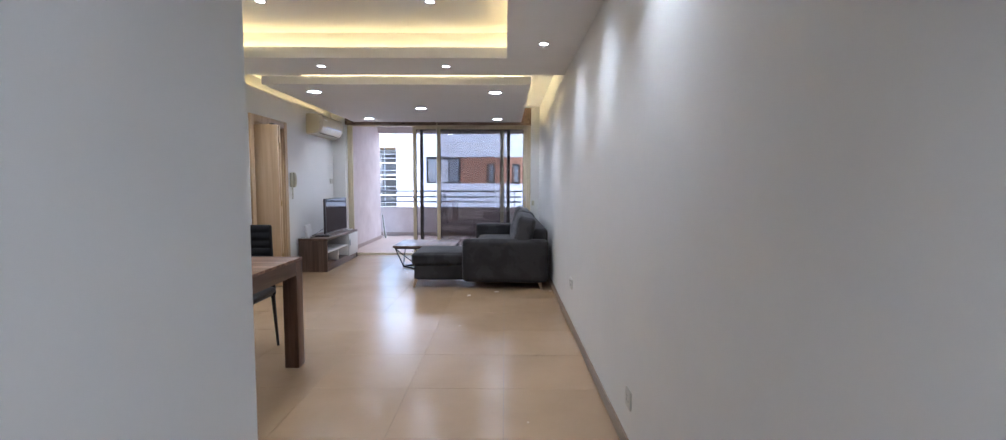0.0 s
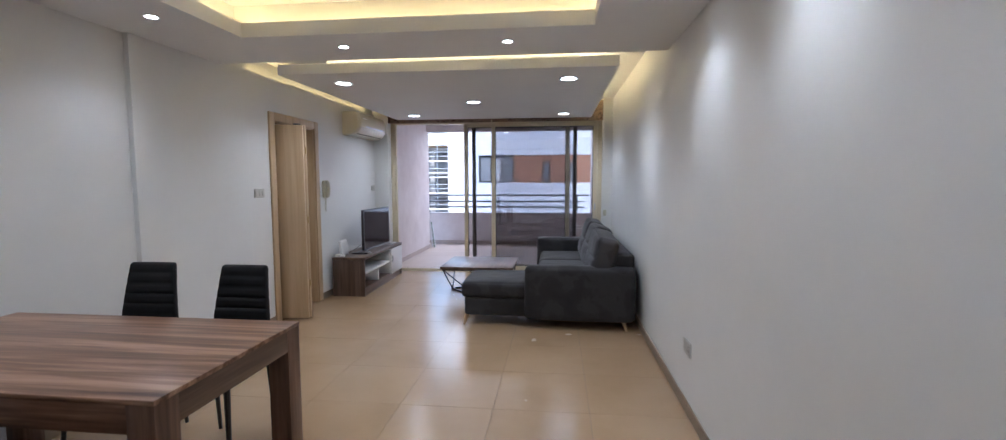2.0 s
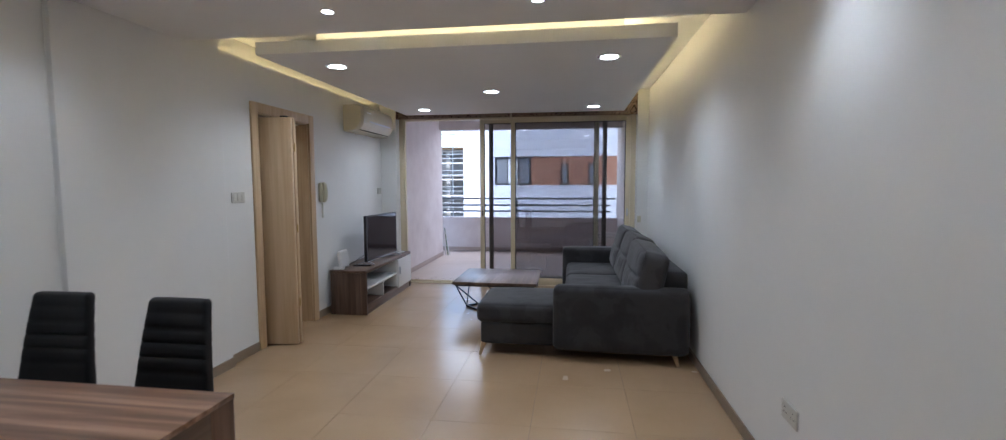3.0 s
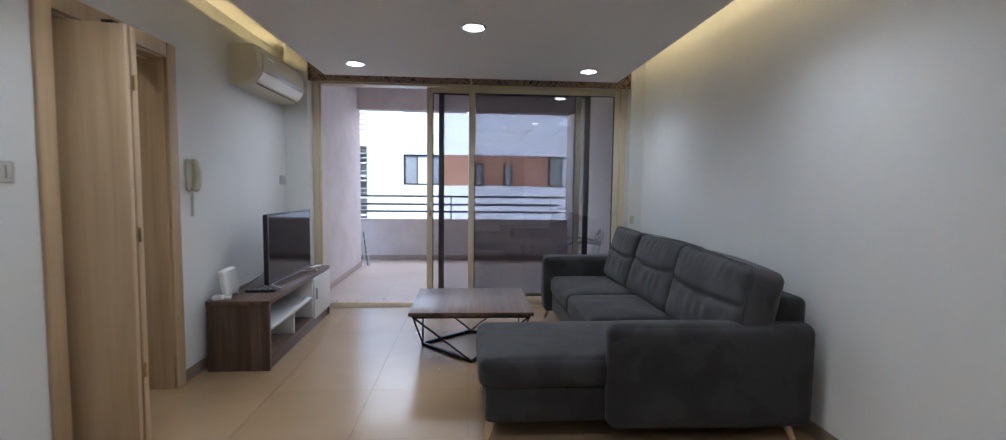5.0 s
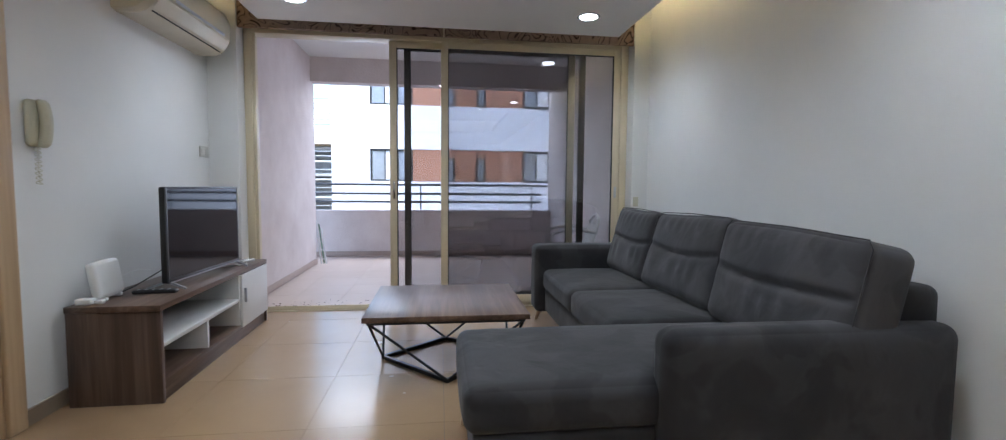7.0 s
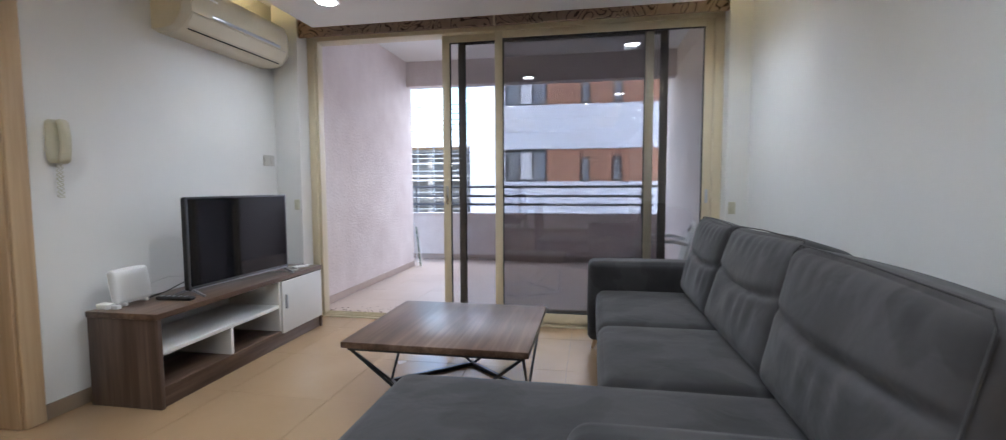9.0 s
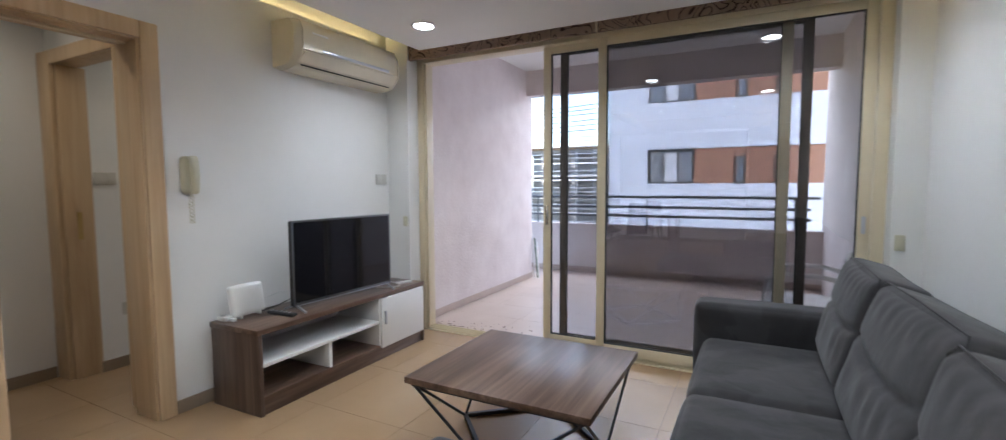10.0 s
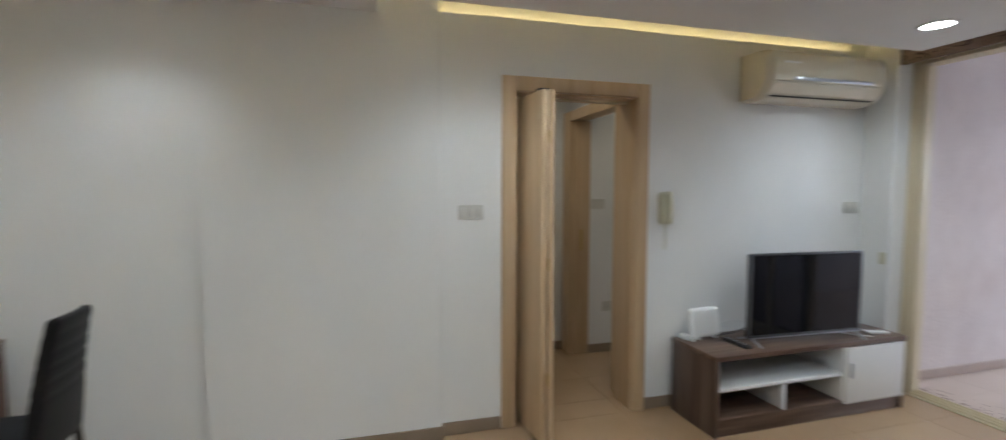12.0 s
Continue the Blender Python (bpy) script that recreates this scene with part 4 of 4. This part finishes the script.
# ---- dining table and chairs ----
def dining_table():
    x0, x1, y0, y1, h = -2.99, -1.475, 3.135, 3.972, 0.768
    t = thing("dining_table", ((x0 + x1) / 2, (y0 + y1) / 2, 0), "walnut-effect dining table with thick square legs", "dining table")
    hx, hy = (x1 - x0) / 2, (y1 - y0) / 2
    part("tabletop", box_bm(-hx, hx, -hy, hy, h - 0.018, h, bevel=0.002), M_WALNUT_X, t)
    for s in (-1, 1):
        part("apron", box_bm(-hx + 0.1, hx - 0.1, *sorted((s * hy - s * 0.003, s * (hy - 0.025))), h - 0.115, h - 0.0185, bevel=0.001), M_WALNUT_X, t)
        part("apron", box_bm(*sorted((s * hx - s * 0.003, s * (hx - 0.025))), -hy + 0.1, hy - 0.1, h - 0.115, h - 0.0185, bevel=0.001), M_WALNUT_Y, t)
        for q in (-1, 1):
            part("leg", box_bm(*sorted((s * (hx - 0.002), s * (hx - 0.1))), *sorted((q * (hy - 0.002), q * (hy - 0.1))), 0, h - 0.0185, bevel=0.002), M_TABLELEG, t)
    return t


dining_table()


def dining_chair(x, y, rz):
    """Origin on the floor under the seat's middle; the back is at +y."""
    c = thing("dining_chair", (x, y, 0), "black leatherette dining chair with ribbed high back", "chair", "dining chairs", rz)

    def seat_warp(q, u):
        q.x *= 1.0 + 0.06 * -u.y
        return q
    part("seat", moved(soft_bm(0.40, 0.40, 0.055, 0.024, (0.0, 0.008, 0.008), 10, seat_warp), Matrix.Translation((0, -0.02, 0.455))), M_LEATHER, c, smooth=60)

    def back_warp(q, u):
        # narrower at the top, swept back, five stitched ribs across
        k = (u.z + 1) / 2
        q.x *= 1.08 - 0.33 * k
        groove = sum(math.exp(-((u.z - g) / 0.022) ** 2) for g in (-0.1, 0.12, 0.34, 0.56, 0.78))
        q.y += (0.010 * groove) * (1 if u.y < 0 else -0.6) * (1 if abs(u.x) < 0.98 else 0.3)
        q.y += 0.012 * u.x * u.x * -1 + 0.05 * max(0.0, k - 0.45) ** 2
        return q
    bm = soft_bm(0.355, 0.045, 0.55, 0.02, (0, 0.004, 0), 44, back_warp)
    part("backrest", moved(bm, Matrix.Translation((0, 0.205, 0.685)) @ Matrix.Rotation(radians(-7), 4, "X")), M_LEATHER, c, smooth=60)
    for s in (-1, 1):
        part("leg", rod_bm((s * 0.185, -0.21, 0), (s * 0.165, -0.18, 0.44), 0.010, 0.016, 10), M_BLACK, c)
        part("leg", rod_bm((s * 0.175, 0.205, 0), (s * 0.165, 0.165, 0.44), 0.010, 0.016, 10), M_BLACK, c)
        part("seat_rail", square_bar_bm((s * 0.165, -0.17, 0.424), (s * 0.165, 0.16, 0.424), 0.018), M_BLACK, c)
    return c


chair = dining_chair(-2.02, 4.14, 0)
copy_thing(chair, pose(-2.607, 4.175, 0, 0, 0, 3))
copy_thing(chair, pose(-2.02, 3.08, 0, 0, 0, 180))


# ---- balcony things ----
rail = thing("balcony_railing", (0, YB + 0.06, 0.70), "dark painted steel railing of three bars on the parapet", "railing")
for z in (0.13, 0.255, 0.395):
    part("bar", rod_bm((BX0, 0, z), (BXR - 0.13 if z < 0.3 else BXR - 0.04, 0, z), 0.018, sides=10), M_STEEL, rail)
for px in (-3.2, -1.57, 0.19):
    part("post", rod_bm((px, 0.0, -0.002), (px, 0.0, 0.395), 0.012, sides=8), M_STEEL, rail)


def plastic_chair(x, y, rz):
    c = thing("garden_chair", (x, y, 0), "white moulded plastic garden chair", "chair", rz=rz)
    part("seat", moved(soft_bm(0.42, 0.42, 0.03, 0.012, (0, 0, -0.008), 6), Matrix.Translation((0, 0, 0.42))), M_PLASTIC, c)
    bm = bmesh.new()
    for i in range(7):
        px = -0.165 + i * 0.055
        tube_bm([(px, 0.20, 0.43), (px * 1.08, 0.235, 0.58), (px * 1.1, 0.27, 0.70 - 0.25 * px * px * 4)], 0.011, 6, bm)
    part("back_slats", bm, M_PLASTIC, c)
    part("back_rim", tube_bm([(-0.205, 0.19, 0.42), (-0.225, 0.235, 0.58), (-0.20, 0.275, 0.72), (-0.10, 0.29, 0.775), (0, 0.293, 0.79), (0.10, 0.29, 0.775), (0.20, 0.275, 0.72), (0.225, 0.235, 0.58), (0.205, 0.19, 0.42)], 0.016, 8), M_PLASTIC, c, smooth=60)
    for s in (-1, 1):
        part("armrest", tube_bm([(s * 0.22, 0.24, 0.62), (s * 0.25, 0.12, 0.645), (s * 0.255, -0.08, 0.64), (s * 0.245, -0.19, 0.60), (s * 0.235, -0.22, 0.42)], 0.017, 8), M_PLASTIC, c, smooth=60)
        part("leg", rod_bm((s * 0.245, -0.25, 0), (s * 0.20, -0.19, 0.42), 0.016, 0.026, 8), M_PLASTIC, c)
        part("leg", rod_bm((s * 0.235, 0.27, 0), (s * 0.20, 0.19, 0.42), 0.016, 0.026, 8), M_PLASTIC, c)
    return c


plastic_chair(0.06, 9.92, -97)

dry = thing("folded_airer", (BXL + 0.02, BLY - 0.06, 0), "folded pale green clothes airer leaning in the corner", "clothes airer")
for k, (dx, dy) in enumerate(((0.0, 0.0), (0.035, 0.02), (0.07, -0.02))):
    part("side_rail", rod_bm((dx + 0.06, -0.02 + dy, 0.008), (dx - 0.025, 0.08, 0.60 - 0.06 * k), 0.010, sides=8), M_GREEN if k == 1 else M_PLASTIC, dry)
for k in range(4):
    part("rung", rod_bm((0.05 - 0.015 * k, -0.01 + 0.02 * k, 0.08 + 0.12 * k), (0.11 - 0.02 * k, -0.03 + 0.02 * k, 0.07 + 0.12 * k), 0.005, sides=6), M_PLASTIC, dry)

rng = random.Random(7)
bm = bmesh.new()
for k in range(70):
    px, py = rng.uniform(-2.85, -1.75), 9.40 + abs(rng.gauss(0, 0.12))
    r = rng.uniform(0.004, 0.012)
    bmesh.ops.create_icosphere(bm, subdivisions=1, radius=r, matrix=Matrix.Translation((px, py, -0.004)) @ Matrix.Rotation(rng.uniform(0, 3), 4, "Z") @ Matrix.Diagonal((1.0, 0.6, 0.35, 1)))
solid("dry_debris", bm, M_LEAF, kind="stuff", label="scattered dry leaf crumbs on the balcony threshold", category="debris")

# ---- outside ----
GZ = -7.0
solid("ground", box_bm(-900, 900, -900, 1500, GZ - 0.5, GZ), M_GROUND, label="grey street ground", category="ground")
FY = 26.8


def far_window(parent, x0, x1, z0, z1, panes):
    w = part("window", boxes_bm([(x0, x1, -0.06, 0.05, z0, z0 + 0.06), (x0, x1, -0.06, 0.05, z1 - 0.06, z1), (x0, x0 + 0.06, -0.06, 0.05, z0 + 0.06, z1 - 0.06), (x1 - 0.06, x1, -0.06, 0.05, z0 + 0.06, z1 - 0.06)]), M_BLACK, parent, "dark framed window")
    step = (x1 - x0 - 0.12) / panes
    for i in range(panes):
        a = x0 + 0.06 + i * step
        part("pane", box_bm(a + 0.025, a + step - 0.025, 0.0, 0.02, z0 + 0.06, z1 - 0.06), M_CURTAIN if (i == 1 and panes > 2) else M_WINPANE, w, smooth=None)
        if i:
            part("mullion", box_bm(a - 0.024, a + 0.024, -0.05, 0.04, z0 + 0.06, z1 - 0.06), M_BLACK, w, smooth=None)
    return w


apt = thing("apartment_building", (0, FY, 0), "white apartment block with orange bands of windows", "building")
part("wall", box_bm(-5.9, 26, 0.12, 14, GZ, 12.2), M_FACADE_SKYLIT, apt, smooth=None)
PITCH, BAND = 3.31, 1.41
for k in range(-2, 3):
    zb = 1.30 + k * PITCH
    part("spandrel", box_bm(-5.9, 26, -0.12, 0.119, zb - (PITCH - BAND), zb), M_FACADE_SKYLIT, apt, "white rendered spandrel", smooth=None)
    part("pier", box_bm(-5.9, -4.29, -0.12, 0.119, zb, zb + BAND), M_FACADE_SKYLIT, apt, "white rendered pier", smooth=None)
    part("cladding", box_bm(-2.45, 26, -0.09, 0.118, zb, zb + BAND), M_ORANGE, apt, "orange cladding band", smooth=None)
    w = far_window(apt, -4.28, -2.46, zb + 0.02, zb + BAND - 0.02, 3)
    w.matrix_basis = pose(0, 0.02, 0)
    for a, b, n in ((-1.0, -0.6, 1), (0.34, 0.75, 1), (2.44, 4.24, 3), (6.6, 7.0, 1), (8.9, 10.7, 3)):
        w = far_window(apt, a, b, zb + 0.02, zb + (1.06 if n == 1 else BAND - 0.02), n)
        w.matrix_basis = pose(0, -0.10, 0)
part("roof", box_bm(-6.3, 26.2, -0.3, 14.2, 12.2, 12.5), M_FACADE_SKYLIT, apt, smooth=None)

site = thing("unfinished_building", (-21, 62, 0), "unfinished concrete building wrapped in scaffolding", "building")
for k in range(5):
    z = GZ + 0.2 + k * 3.0
    part("floor_slab", box_bm(-7, 9, 0, 12, z, z + 0.3), M_CONCRETE, site, smooth=None)
for k in range(4):
    z = GZ + 0.5 + k * 3.0
    for cx in range(-7, 10, 4):
        part("column", box_bm(cx - 0.25, cx + 0.25, 0.3, 0.8, z, z + 2.7), M_CONCRETE, site, smooth=None)
    part("wall", box_bm(-6, 9, 4, 4.2, z, z + 2.7), M_CONCRETE, site, smooth=None)
part("safety_net", box_bm(-8.4, 10.4, -1.32, -1.27, GZ + 0.2, GZ + 2.3), M_GREEN, site, "green safety netting", smooth=None)
for cx in range(-8, 11, 2):
    part("scaffold_pole", rod_bm((cx, -1.2, GZ), (cx, -1.2, 6.9), 0.06, sides=6), M_SILVER, site)
for k in range(7):
    z = GZ + 0.9 + k * 2.0
    part("scaffold_board", box_bm(-8.4, 10.4, -1.15, -0.2, z - 0.16, z - 0.02), M_WHITE, site, "pale scaffold boards", smooth=None)
    for dz in (0.5, 1.0):
        part("scaffold_rail", rod_bm((-8.4, -1.2, z + dz), (10.4, -1.2, z + dz), 0.05, sides=6), M_SILVER, site)
part("roof_formwork", box_bm(-7.4, 9.4, -0.3, 12.2, 5.55, 5.85), M_FOOT, site, "timber roof formwork", smooth=None)


def overhead_cable(y, z, sag):
    run = []
    for i in range(25):
        u = i / 24
        run.append((-75 + 69.2 * u, y + 4 * (1 - u), z + 1.5 * (1 - u) - sag * 4 * u * (1 - u)))
    c = new("overhead_cable", mesh_from("overhead_cable", tube_bm(run, 0.026, 5), M_GASKET, 60))
    tagged(c, "sagging black overhead cable strung along the street", "cable", "overhead cables")


for k in range(6):
    overhead_cable(36 + 0.4 * k, 4.9 + 0.4 * k, 0.9 + 0.12 * (k % 3))

# ---- tiles, laid last ----
def lay(parent, name, mat, x0, x1, y0, y1, size, ox, oy, top, gap=0.0022, skip=None):
    cache = {}
    i0, i1 = math.floor((x0 - ox) / size), math.ceil((x1 - ox) / size)
    j0, j1 = math.floor((y0 - oy) / size), math.ceil((y1 - oy) / size)
    for i in range(i0, i1):
        for j in range(j0, j1):
            a, b = max(x0, ox + i * size) + gap / 2, min(x1, ox + (i + 1) * size) - gap / 2
            c, d = max(y0, oy + j * size) + gap / 2, min(y1, oy + (j + 1) * size) - gap / 2
            if b - a < 0.01 or d - c < 0.01 or (skip and skip((a + b) / 2, (c + d) / 2)):
                continue
            key = (round(b - a, 3), round(d - c, 3))
            if key not in cache:
                cache[key] = mesh_from(name, box_bm(-(b - a) / 2, (b - a) / 2, -(d - c) / 2, (d - c) / 2, -0.008, 0), mat)
            ob = new(name, cache[key])
            ob.parent = parent
            ob.matrix_basis = pose((a + b) / 2, (c + d) / 2, top)


lay(floor, "tile", M_TILE, XL - 0.2, XR, Y0 - 0.12, YW - 0.066, TILE, TX0, TY0, 0.0)
lay(floor, "tile", M_TILE, XC, XR, YC, Y0 - 0.12, TILE, TX0, TY0, 0.0)
lay(floor, "tile", M_TILE, -4.45, XL - 0.2, 5.5, 9.26, TILE, TX0, TY0, 0.0)
bal = floor_balcony
lay(bal, "tile", M_BTILE, BX0, BXR, YW + 0.076, YB, 0.45, -1.3, 9.9, -0.006)
